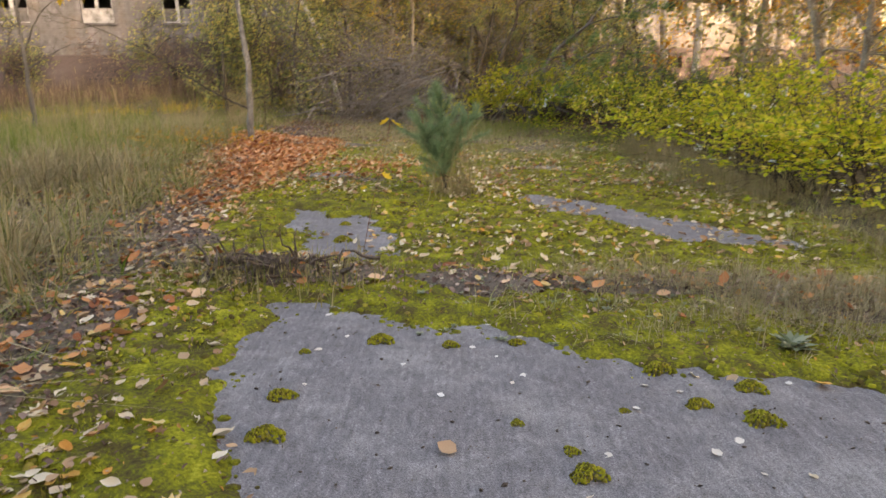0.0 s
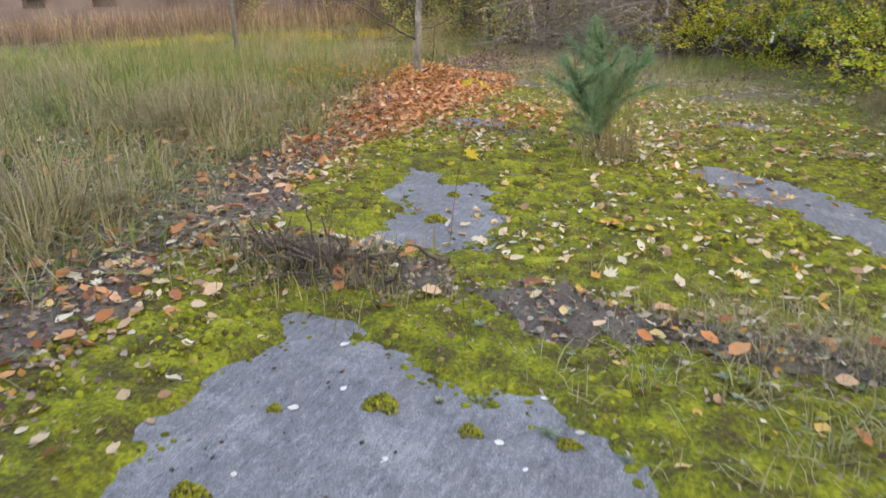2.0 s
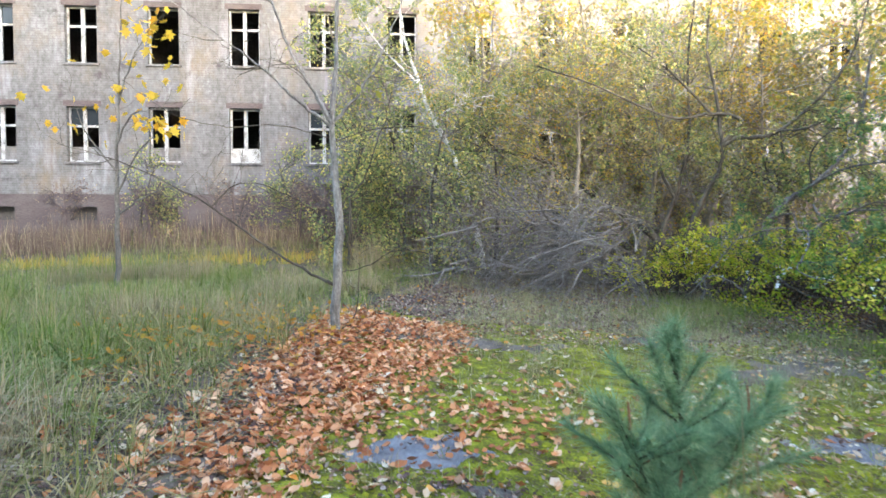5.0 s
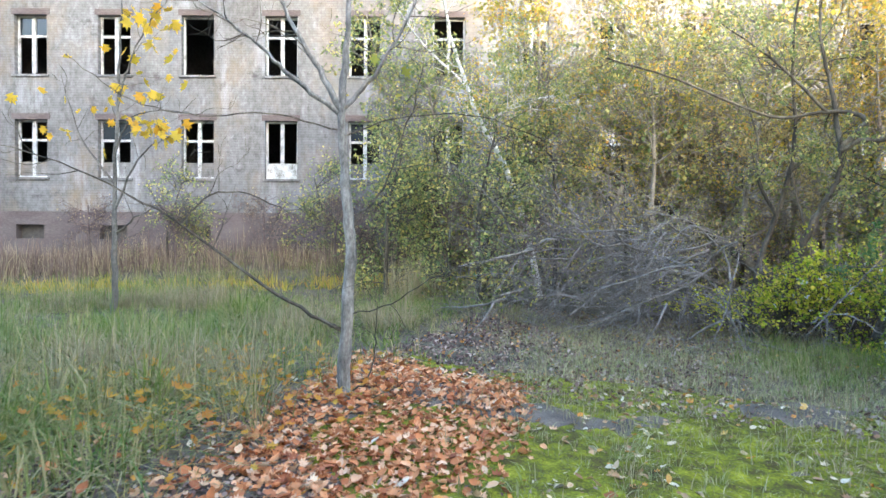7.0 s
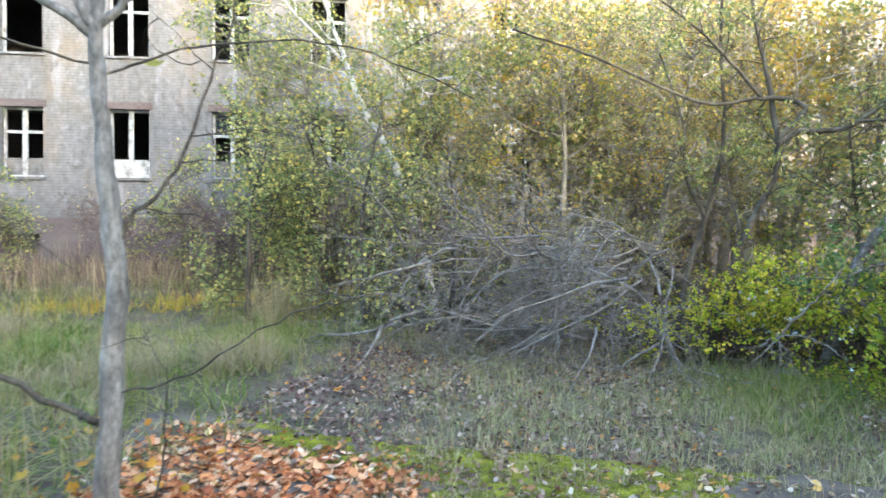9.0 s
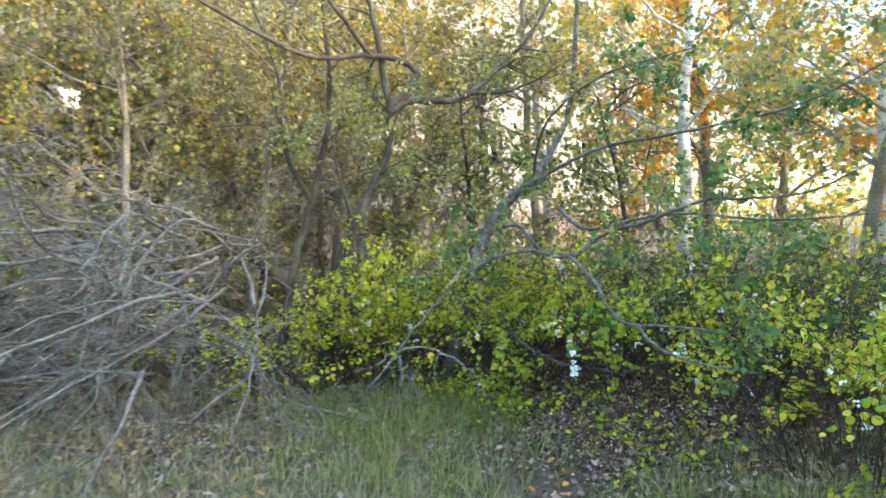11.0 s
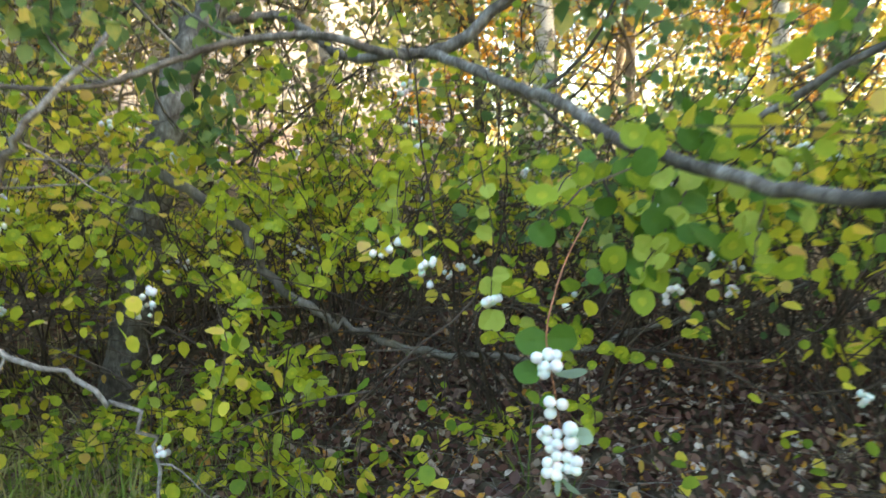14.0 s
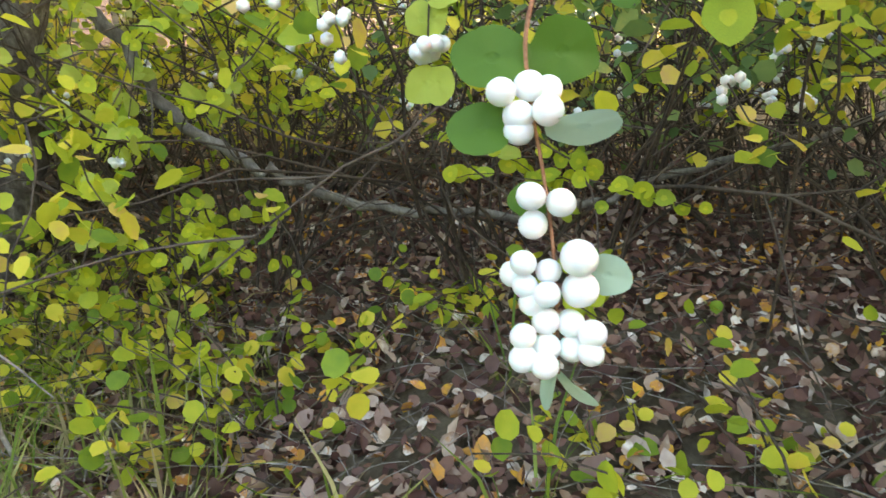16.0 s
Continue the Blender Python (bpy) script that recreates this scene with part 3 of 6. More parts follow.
moss = tagged(new("moss", mesh_of("moss", [(np.stack([X, Y, Z], -1).reshape(-1, 3)[used], F.reshape(-1, 4))], M_MOSS)), "thick yellow-green moss carpet on the concrete", "moss", kind="stuff")


mx, my = np.arange(-1.6, 3.3, 0.09), np.arange(-8.4, 0.7, 0.1)
X, Y = np.meshgrid(mx, my, indexing="ij")
B = np.minimum(np.minimum(X + 0.75, 1.9 - X), 1.0) + 0.5 * fbm(X, Y, 1.1, 14, 4)
Z = lie(X, Y) + np.clip(-B * 0.2, -0.03, 0.03) + 0.012 * fbm(X, Y, 6, 21, 2)
nx, ny = X.shape
I, J = np.meshgrid(np.arange(nx - 1), np.arange(ny - 1), indexing="ij")
F = np.stack([I * ny + J, (I + 1) * ny + J, (I + 1) * ny + J + 1, I * ny + J + 1], -1).reshape(-1, 4)
tagged(new("moss", mesh_of("moss", [(np.stack([X, Y, Z], -1), F)], M_MOSS)), "moss along both sides of the concrete", "moss", kind="stuff")


# brown litter soil along the edge and in the joints
def soil_rise(x, y):
    d = x - road_left(y)
    w = 0.42 + 0.5 * fbm(x, y, 1.2, 51, 4) + 0.25 * fbm(x, y, 5, 52, 3)
    e = (w - d) * 0.9
    e = np.maximum(e, 0.22 - np.abs(y - 3.98 + 0.1 * x) * 0.9 + 0.35 * fbm(x, y, 1.9, 53, 4) + 0.12 * ease(x, 0.4, 1.2) - 0.2 * ease(-x, -0.1, 0.3) * ease(x, -0.7, -0.4))
    e = np.maximum(e, 0.1 - np.abs(y - 7.98 - 0.05 * x) * 1.0 + 0.16 * fbm(x, y, 2.2, 54, 3))
    e = np.maximum(e, 0.3 - np.hypot((x + 1.3) / 1.2, y - 4.2) * 0.85 + 0.25 * fbm(x, y, 3, 55, 3))
    e = np.maximum(e, ease(y, 9.5, 12.5) * (0.3 + 0.5 * fbm(x, y, 1.0, 56, 4)) - 0.25)
    return e
mx, my = np.arange(-4.6, 3.4, 0.045), np.arange(0.3, 13.6, 0.05)
X, Y = np.meshgrid(mx, my, indexing="ij")
E = soil_rise(X, Y)
Z = lie(X, Y) + np.clip(E * 0.3, -0.05, 0.05) + np.clip(E * 8, 0, 1) * (0.016 * fbm(X, Y, 8, 57, 3) + 0.008)
keep = (E > -0.12) & (X > road_left(Y) - 0.5)
nx, ny = X.shape
I, J = np.meshgrid(np.arange(nx - 1), np.arange(ny - 1), indexing="ij")
F = np.stack([I * ny + J, (I + 1) * ny + J, (I + 1) * ny + J + 1, I * ny + J + 1], -1)[keep[:-1, :-1]]
used, F = np.unique(F, return_inverse=True)
tagged(new("litter_soil", mesh_of("litter_soil", [(np.stack([X, Y, Z], -1).reshape(-1, 3)[used], F.reshape(-1, 4))], M_DRYMAT)), "dark crumbly soil and rotted litter in the joints", "soil", kind="stuff")


def moss_top(x, y):
    b = bare(x, y)
    return lie(x, y) + np.maximum(np.clip(-b * 0.22, 0, 0.03), np.clip(soil_rise(x, y) * 0.3, 0, 0.05) + 0.008 * (soil_rise(x, y) > 0.1))


rng = np.random.default_rng(30)
n = 420
px, py = rng.uniform(-0.9, 1.7, n), rng.uniform(0.8, 3.3, n)
ok = bare(px, py) > 0.03
at = np.stack([px, py, lie(px, py) + 0.003], 1)[ok]
tagged(new("soil_crumbs", mesh_of("soil_crumbs", [scatter(np.array([(1, 0, 0), (-1, 0, 0), (0, 1, 0), (0, -1, 0), (0, 0, 0.9), (0, 0, -0.6)]), [(0, 2, 4), (2, 1, 4), (1, 3, 4), (3, 0, 4), (2, 0, 5), (1, 2, 5), (3, 1, 5), (0, 3, 5)], turns(rng.uniform(0, 6.3, len(at)), rng.normal(0, 0.3, len(at)), rng.normal(0, 0.3, len(at))), at, np.stack([1.6 * np.ones(len(at)), np.ones(len(at)), 0.8 * np.ones(len(at))], 1) * (0.0025 + 0.008 * rng.random(len(at)) ** 3)[:, None])], M_ROT)),
       "dark soil crumbs and bits on the bare concrete", "debris", kind="stuff")
px, py = rng.uniform(-0.7, 1.6, 90), rng.uniform(1.2, 3.4, 90)
ok = (bare(px, py) > 0.0) & (rng.random(90) < 0.2 + 0.6 * ease(py, 2.3, 3.1))
at = np.stack([px, py, lie(px, py) + 0.004], 1)[ok]
tagged(new("pale_flakes", mesh_of("pale_flakes", [scatter(np.array(CURL_V) * (1.2, 1, 0.6), CURL_F, turns(rng.uniform(0, 6.3, len(at)), rng.normal(0, 0.15, len(at)), rng.normal(0, 0.15, len(at))), at, rng.uniform(0.02, 0.045, len(at)))], M_PALEFLAKE)), "small whitish leaves lying on bare concrete", "leaves", kind="stuff")
rng = np.random.default_rng(31)
n = 90000
px, py = rng.uniform(-2.9, 3.2, n), 0.9 + 8.5 * rng.random(n) ** 1.7
ok = (bare(px, py) < -0.015) & (px > road_left(py) - 0.1) & (soil_rise(px, py) < 0.06)
px, py = px[ok], py[ok]
at = np.stack([px, py, moss_top(px, py) - 0.004], 1)
tagged(new("moss_shoots", mesh_of("moss_shoots", [scatter([(-0.3, 0, 0), (0.3, 0, 0), (0, 0.2, 1)], [(0, 1, 2)], turns(rng.uniform(0, 6.3, len(at)), rng.normal(0, 0.4, len(at)), rng.normal(0, 0.4, len(at))), at, rng.uniform(0.008, 0.02, len(at)))], M_MOSSFUZZ)),
       "fine yellow-green moss shoots", "moss", kind="stuff")

# moss grows in small domed tufts of many shades
DOME_V = [(math.cos(a), math.sin(a), -0.15) for a in np.arange(6) * 1.0472] + [(0.68 * math.cos(a), 0.68 * math.sin(a), 0.62) for a in np.arange(6) * 1.0472 + 0.4] + [(0.05, -0.05, 0.92)]
DOME_F = [(i, (i + 1) % 6, 6 + (i + 1) % 6) for i in range(6)] + [(i, 6 + (i + 1) % 6, 6 + i) for i in range(6)] + [(6 + i, 6 + (i + 1) % 6, 12) for i in range(6)]
rng = np.random.default_rng(33)
n = 46000
px, py = rng.uniform(-2.9, 3.2, n), 0.8 + 8.2 * rng.random(n) ** 1.9
ok = (bare(px, py) < -0.01) & (px > road_left(py) - 0.1) & (soil_rise(px, py) < 0.1) & (rng.random(n) < np.clip(0.3 + 1.5 * fbm(px, py, 2.2, 34, 3), 0.04, 1))
px, py = px[ok], py[ok]
n = len(px)
r = (0.007 + 0.02 * rng.random(n) ** 2) * (1 + 0.5 * ease(py, 3.5, 6))
tagged(new("moss_tufts", mesh_of("moss_tufts", [scatter(DOME_V, DOME_F, turns(rng.uniform(0, 6.3, n), rng.normal(0, 0.15, n), rng.normal(0, 0.15, n)), np.stack([px, py, moss_top(px, py) + 0.004], 1), np.stack([r, r * rng.uniform(0.6, 1, n), r * rng.uniform(0.45, 0.8, n)], 1))], M_MOSSTUFT)), "small domed tufts of green and brown moss", "moss", kind="stuff")
x, y = rng.uniform(-2.9, 3.2, 9000), 0.9 + 8.0 * rng.random(9000) ** 1.4
ok = (bare(x, y) < 0.02) & (x > road_left(y))
x, y = x[ok], y[ok]
MOSS_BITS = np.stack([x, y, moss_top(x, y) + rng.uniform(0.012, 0.026, len(x))], 1)

# ---------------------------------------------------------------- grass
def sow(rng, n, x0, x1, y0, y1, dens):
    x, y = rng.uniform(x0, x1, n), rng.uniform(y0, y1, n)
    ok = rng.random(n) < dens(x, y)
    return np.stack([x[ok], y[ok], ground_at(x[ok], y[ok]) - 0.01], 1)


rng = np.random.default_rng(41)
def meadow(x, y):
    d = road_left(y) - x + 1.3 * ease(y, 12, 14) * (0.6 + 1.6 * fbm(x, y, 0.7, 19))
    near = 1 + 0.9 * np.exp(-((d - 0.5) / 0.9) ** 2) * ease(12 - y, 0, 3)
    return near * ease(d, -0.2, 0.15) * np.clip(1.15 - np.abs(d) * 0.055 - np.maximum(y - 9, 0) * 0.02, 0.15, 1) * (0.55 + 0.6 * fbm(x, y, 0.8, 5)) * (1 - 0.75 * ease(y, 9, 12) * ease(x, -4.6, -3.3))
at = sow(rng, 34000, -19, -1.1, -0.5, 25, meadow)
tall = np.clip(0.27 + 0.3 * fbm(at[:, 0], at[:, 1], 0.7, 6) + 0.3 * fbm(at[:, 0], at[:, 1], 2.6, 7), 0.12, 0.6)
green = 1.3 * fbm(at[:, 0], at[:, 1], 0.5, 9) + 0.28 * ease(road_left(at[:, 1]) - at[:, 0], 1.8, 4.2) + 0.15 * ease(at[:, 1], 10, 13) > rng.normal(0.32, 0.3, len(at))
tagged(new("meadow_grass", mesh_of("meadow_grass", [tufts(rng, at[~green], 8, 0.07, tall[~green], 0.0105, 1.35)], M_GRASS)), "tall half-dry meadow grass beside the concrete", "grass", kind="stuff")
tagged(new("green_grass", mesh_of("green_grass", [tufts(rng, at[green], 7, 0.11, tall[green] * 0.85, 0.014, 1.8)], M_GREENGRASS)), "soft green meadow grass", "grass", kind="stuff")
stalk = at[rng.random(len(at)) < 0.035]
tagged(new("grass_stalks", mesh_of("grass_stalks", [blades(rng, stalk, 0.6, 0.006, 0.2)], M_STRAW)), "dry upright seed stalks in the meadow", "grass", kind="stuff")
# arching tussocks, straw and green in patches
def tussocky(x, y):
    d = road_left(y) - x
    return ease(d, 0.0, 0.5) * np.clip(0.06 + 1.9 * fbm(x, y, 0.75, 91, 3), 0, 1) * ease(19 - y, 0, 4)
at = sow(rng, 7800, -12, -1.3, 0.2, 19, tussocky)
pale = fbm(at[:, 0], at[:, 1], 0.6, 92, 3) + 0.5 * np.exp(-((road_left(at[:, 1]) - at[:, 0]) / 1.8) ** 2) > 0.04
tagged(new("straw_tussocks", mesh_of("straw_tussocks", [tufts(rng, at[pale], 34, 0.11, 0.52, 0.0075, 1.2)], M_STRAW)), "arching tussocks of dry straw-coloured grass", "grass", kind="stuff")
tagged(new("green_tussocks", mesh_of("green_tussocks", [tufts(rng, at[~pale], 30, 0.14, 0.5, 0.011, 1.7)], M_GREENGRASS)), "arching tussocks of soft green grass", "grass", kind="stuff")
# dry grass standing at the foot of the hedge
at = sow(rng, 2600, 2.5, 4.2, 4.5, 13.2, lambda x, y: np.exp(-((x - 3.25) / 0.3) ** 2) * np.clip(0.4 + 1.6 * fbm(x, y, 0.9, 93, 3), 0, 1))
tagged(new("hedge_foot_grass", mesh_of("hedge_foot_grass", [tufts(rng, at, 16, 0.09, 0.42, 0.005, 0.8)], M_STRAW)), "dry brownish grass standing along the hedge foot", "grass", kind="stuff")
at = sow(rng, 500, -7.5, -4.2, 17.5, 20.5, lambda x, y: np.exp(-((x + 5.7) ** 2 / 0.35 + (y - 19.2) ** 2 / 0.3)))
tagged(new("tall_dry_grass", mesh_of("tall_dry_grass", [tufts(rng, at, 16, 0.1, 0.85, 0.008, 0.5)], M_STRAW)), "tall pale dry grass before the building", "grass", kind="stuff")
# dry grass in the joints, on the margins and past the end of the concrete
def sparse(x, y):
    j1 = np.exp(-((y - 3.85 + 0.12 * x) / 0.42) ** 2) * ease(x, -0.3, 0.9) * 1.0
    j2 = np.exp(-((y - 8.0 - 0.05 * x) / 0.13) ** 2) * 0.8
    margin = ease(x, 2.4, 3.2) * 0.6
    far = ease(y, 11.2, 13) * ease(x, -3.4, -2.0) * 0.55 * (0.5 + 0.6 * fbm(x, y, 0.9, 27)) + ease(y, 13.2, 14.5) * 0.55 * np.clip(0.25 + 2.4 * fbm(x, y, 0.8, 28), 0, 1)
    mid = ease(y, 8.2, 11) * ease(x - road_left(y), 0.9, 1.9) * np.clip(0.55 + 0.8 * fbm(x, y, 0.9, 29), 0, 1) * 0.8
    return (np.hypot(x - 1.85, y - 14.95) > 0.45) * np.clip(j1 + j2 + margin + far + mid, 0, 1) * (1 - ease(x, 2.0, 2.6) * ease(y, 14.4, 15.4)) * ease(x - road_left(y), 0, 0.3)
at = sow(rng, 24000, -4.4, 4.6, 1.0, 19, sparse)
tagged(new("dry_grass", mesh_of("dry_grass", [tufts(rng, at[::3], 8, 0.07, np.where(at[::3, 1] > 10, 0.16, 0.15), np.repeat(np.where(at[::3, 1] > 10, 0.007, 0.005), 8), 1.0)], M_STRAW)), "short dry grey-green grass in the joints", "grass", kind="stuff")
tagged(new("grey_green_grass", mesh_of("grey_green_grass", [tufts(rng, at[1::3], 9, 0.07, np.where(at[1::3, 1] > 10, 0.14, 0.13), 0.006, 1.2)], M_GREYGREEN)), "short grey-green grass in the joints and past the road", "grass", kind="stuff")
def lush(x, y):
    return np.exp(-((x - 1.05) ** 2 / 0.5 + (y - 16.4) ** 2 / 1.2)) + 0.7 * np.exp(-((x - 2.6) ** 2 / 0.3 + (y - 13.2) ** 2 / 2.0)) + 0.9 * np.exp(-((x - 1.75) ** 2 / 0.2 + (y - 16.4) ** 2 / 0.4))
at = sow(rng, 4200, -1, 4, 10, 18.5, lush)
tagged(new("green_verge_grass", mesh_of("green_verge_grass", [tufts(rng, at, 11, 0.06, 0.26, 0.007, 0.9)], M_GREENGRASS)), "fresh green grass below the hedge", "grass", kind="stuff")

# dry weeds along the foot of the derelict building
rng = np.random.default_rng(45)
def weedy(x, y):
    return np.exp(-((y - 22.8 - 0.3 * (x + 10)) / 1.3) ** 2) * np.clip(0.7 + 0.8 * fbm(x, y, 0.5, 46), 0, 1)
at = sow(rng, 9000, -22, -4, 16, 26, weedy)
tagged(new("dry_weeds", mesh_of("dry_weeds", [tufts(rng, at, 7, 0.12, 0.75 + 0.3 * fbm(at[:, 0], at[:, 1], 0.6, 47), 0.014, 0.35)], M_WEED)), "tall dry brown weeds at the foot of the building", "weeds", kind="stuff")
at = sow(rng, 2600, -16, -4, 15, 24, lambda x, y: np.exp(-((y - 19.6 - 0.3 * (x + 10)) / 0.5) ** 2))
tagged(new("yellow_weeds", mesh_of("yellow_weeds", [tufts(rng, at, 8, 0.12, 0.3, 0.02, 0.9)], M_YELLOW)), "low band of yellow weeds across the meadow", "weeds", kind="stuff")

# ---------------------------------------------------------------- fallen leaves
def strew(rng, at, size, tv, tf, tilt=0.3):
    n = len(at)
    return scatter(tv, tf, turns(rng.uniform(0, 6.3, n), rng.normal(0, tilt, n), rng.normal(0, tilt, n)), at, size * rng.uniform(0.6, 1.35, n))


rng = np.random.default_rng(51)
def pick_places(n, x0, x1, y0, y1, dens):
    x, y = rng.uniform(x0, x1, n), rng.uniform(y0, y1, n)
    ok = rng.random(n) < dens(x, y)
    x, y = x[ok], y[ok]
    return np.stack([x, y, np.maximum(moss_top(x, y), ground_at(x, y) * (1 - on_road(x, y)) + moss_top(x, y) * on_road(x, y)) + rng.uniform(0.002, 0.012, len(x))], 1)


def beige(x, y):
    d = x - road_left(y)
    b = bare(x, y)
    return np.clip(0.7 * np.exp(-((d - 0.35) / 0.45) ** 2) + 0.25 * (b < 0) * (y > 4) + 0.12 * (b < 0.1) + 0.015 + 0.26 * (b >= 0) * (y > 4.4) + 0.45 * np.exp(-((y - 4.0) / 0.35) ** 2) + 0.3 * ease(y, 5, 8) * (b < 0), 0, 1) * (d > -0.35) * np.clip(0.5 + 1.6 * fbm(x, y, 1.3, 35, 3), 0.05, 1.3) * (1 - 0.6 * ease(5.0 - y, 0, 1) * ease(d, 0.8, 1.2))
at = pick_places(23000, -4, 3.3, 1.2, 13.4, beige)
close = (at[:, 1] < 4.3) & (at[:, 0] < 2.0)
far_at = at[~close]
tagged(new("fallen_leaves", mesh_of("fallen_leaves", [strew(rng, far_at[::9], 0.065, np.array(MAPLE_V) * (1, 1, 2.2), MAPLE_F, 0.45), strew(rng, far_at[4::9], 0.07, np.array(OVAL_V) * (0.7, 1, 3), OVAL_F, 0.5), strew(rng, far_at[1::3], 0.066, CURL_V, CURL_F, 0.35), strew(rng, far_at[2::3], 0.055, CURL_V, CURL_F, 0.4)], M_LITTER)), "pale beige and yellow leaves fallen on the moss", "leaves", kind="stuff")
litter = thing("leaf_litter", "scattered beige and orange leaves on mossy concrete", "leaves")
shapes = [mesh_of("fallen_leaf", [(np.array(CURL_V) * (sx, 1, sz), CURL_F)], M_LITTEROB) for sx, sz in ((1, 1), (0.8, 1.5), (1.25, 0.7))] + [mesh_of("fallen_leaf", [(MAPLE_V, MAPLE_F)], M_LITTEROB)]
near_at = at[close][:300]
rest_at = at[close][300:]
tagged(new("small_leaves", mesh_of("small_leaves", [strew(rng, rest_at, 0.05, CURL_V, CURL_F)], M_LITTER)), "small pale leaves fallen round the bare concrete", "leaves", kind="stuff")
for p in near_at:
    ob = new("leaf", shapes[int(rng.choice(4, p=[0.4, 0.25, 0.25, 0.1]))])
    ob.parent = litter
    s = rng.uniform(0.045, 0.085)
    ob.matrix_basis = pose(*p, rng.normal(0, 14), rng.normal(0, 14), rng.uniform(0, 360)) @ Matrix.Diagonal((s, s, s, 1))

def carpet(x, y):
    d = x - road_left(y)
    w = 0.35 + 0.6 * ease(y, 6.5, 9.5) + 0.45 * ease(y, 9.5, 11.5)
    return np.exp(-(np.maximum(np.abs(d - w * 0.55) - w * 0.5, 0) / 0.25) ** 2) * ease(y, 5.0, 9.5) * ease(13.6 - y, 0, 1.2) * (0.75 + 0.5 * fbm(x, y, 1.1, 33)) + 0.3 * np.exp(-(((x + 1.2) / 0.6) ** 2 + ((y - 9.0) / 0.8) ** 2))
at = pick_places(40000, -5, 1.0, 5, 14, carpet)
at[:, 2] += rng.uniform(0, 0.015, len(at))
tagged(new("maple_leaf_carpet", mesh_of("maple_leaf_carpet", [strew(rng, at[::2], 0.062, np.array(MAPLE_V) * (1, 1, 1.9), MAPLE_F, 0.4), strew(rng, at[1::2], 0.066, np.array(CURL_V) * (1.15, 1, 1.5), CURL_F, 0.4)], M_MAPLE)), "dense carpet of rust-brown maple leaves under the young tree", "leaves", kind="stuff")
x, y = rng.uniform(-4.5, 3.1, 60000), rng.uniform(1.0, 10.5, 60000)
d = x - road_left(y)
ok = rng.random(60000) < 0.55 * (soil_rise(x, y) > 0.05) + np.clip(0.6 * np.exp(-((d - 0.12) / 0.36) ** 2) * (0.75 + fbm(x, y, 1.5, 36)) + 0.3 * ease(y, 6, 9.5) * np.clip(fbm(x, y, 1.1, 37) + 0.4, 0, 1) + 0.6 * np.exp(-((x + 1.2) / 0.6) ** 2 - ((y - 4.0) / 0.3) ** 2) + 0.35 * np.exp(-((y - 3.95 + 0.1 * x) / 0.3) ** 2) * (x > -1) + 0.4 * np.exp(-((y - 7.95 - 0.05 * x) / 0.16) ** 2), 0, 1)
at = np.stack([x, y, np.maximum(moss_top(x, y), ground_at(x, y)) + rng.uniform(0.002, 0.022, 60000)], 1)[ok]
tagged(new("edge_litter", mesh_of("edge_litter", [strew(rng, at, 0.035, OVAL_V, OVAL_F, 0.5)], M_BROWNLITTER)), "brown decaying leaf litter along the edge of the concrete", "leaves", kind="stuff")
tagged(new("moss_bits", mesh_of("moss_bits", [strew(rng, MOSS_BITS, 0.024, np.array(OVAL_V) * (0.6, 1, 2), OVAL_F, 0.5)], M_BROWNLITTER)), "small brown bits of leaf caught in the moss", "leaves", kind="stuff")
pick = at[rng.random(len(at)) < 0.045]
tagged(new("rust_leaves", mesh_of("rust_leaves", [strew(rng, pick + np.array([0, 0, 0.015]), 0.085, CURL_V, CURL_F, 0.35)], M_MAPLE)), "rust-coloured leaves on the litter", "leaves", kind="stuff")
x, y = rng.uniform(-6.5, -3, 2200), rng.uniform(8, 14, 2200)
at = np.stack([x, y, ground_at(x, y) + rng.uniform(0.04, 0.22, len(x))], 1)[rng.random(2200) < np.exp(-((x + 4.2) / 1.0) ** 2 - ((y - 10.8) / 1.3) ** 2)]
tagged(new("leaves_in_grass", mesh_of("leaves_in_grass", [strew(rng, at, 0.07, MAPLE_V, MAPLE_F, 0.5)], M_ORANGE)), "orange maple leaves caught in the grass", "leaves", kind="stuff")
x, y = rng.uniform(1.0, 6.5, 34000), 20 - 10 * rng.random(34000) ** 0.8
dd = np.interp(y, [5.9, 7.2, 10.3, 13.4, 15.6, 18], [3.9, 3.4, 3.5, 2.85, 2.35, 1.3])
ok = (x > dd - 0.45 + 0.3 * rng.normal(0, 1, 34000))
at = np.stack([x, y, ground_at(x, y) + rng.uniform(0.0, 0.03, 34000)], 1)[ok]
x, y = rng.uniform(1.9, 4.6, 9000), rng.uniform(14.9, 17.6, 9000)
more = np.stack([x, y, ground_at(x, y) + rng.uniform(0.005, 0.04, 9000)], 1)[x > np.interp(y, [13.4, 15.6, 18], [2.5, 2.1, 1.2])]
tagged(new("hedge_leaves", mesh_of("hedge_leaves", [strew(rng, more[::2], 0.036, CURL_V, CURL_F, 0.55), strew(rng, more[1::2], 0.045, np.array(OVAL_V) * (0.6, 1, 2), OVAL_F, 0.6)], M_HEDGELITTER)), "pale and rust leaves fallen below the berries", "leaves", kind="stuff")
tagged(new("hedge_litter", mesh_of("hedge_litter", [strew(rng, at, 0.036, OVAL_V, OVAL_F, 0.55)], M_HEDGELITTER)), "dark brown leaf litter beneath the shrubs", "leaves", kind="stuff")
x, y = rng.uniform(-4, 4, 16000), rng.uniform(12.5, 19, 16000)
at = np.stack([x, y, ground_at(x, y) + rng.uniform(0.0, 0.05, 16000)], 1)[rng.random(16000) < 0.8 - 2.0 * fbm(x, y, 0.8, 28)]
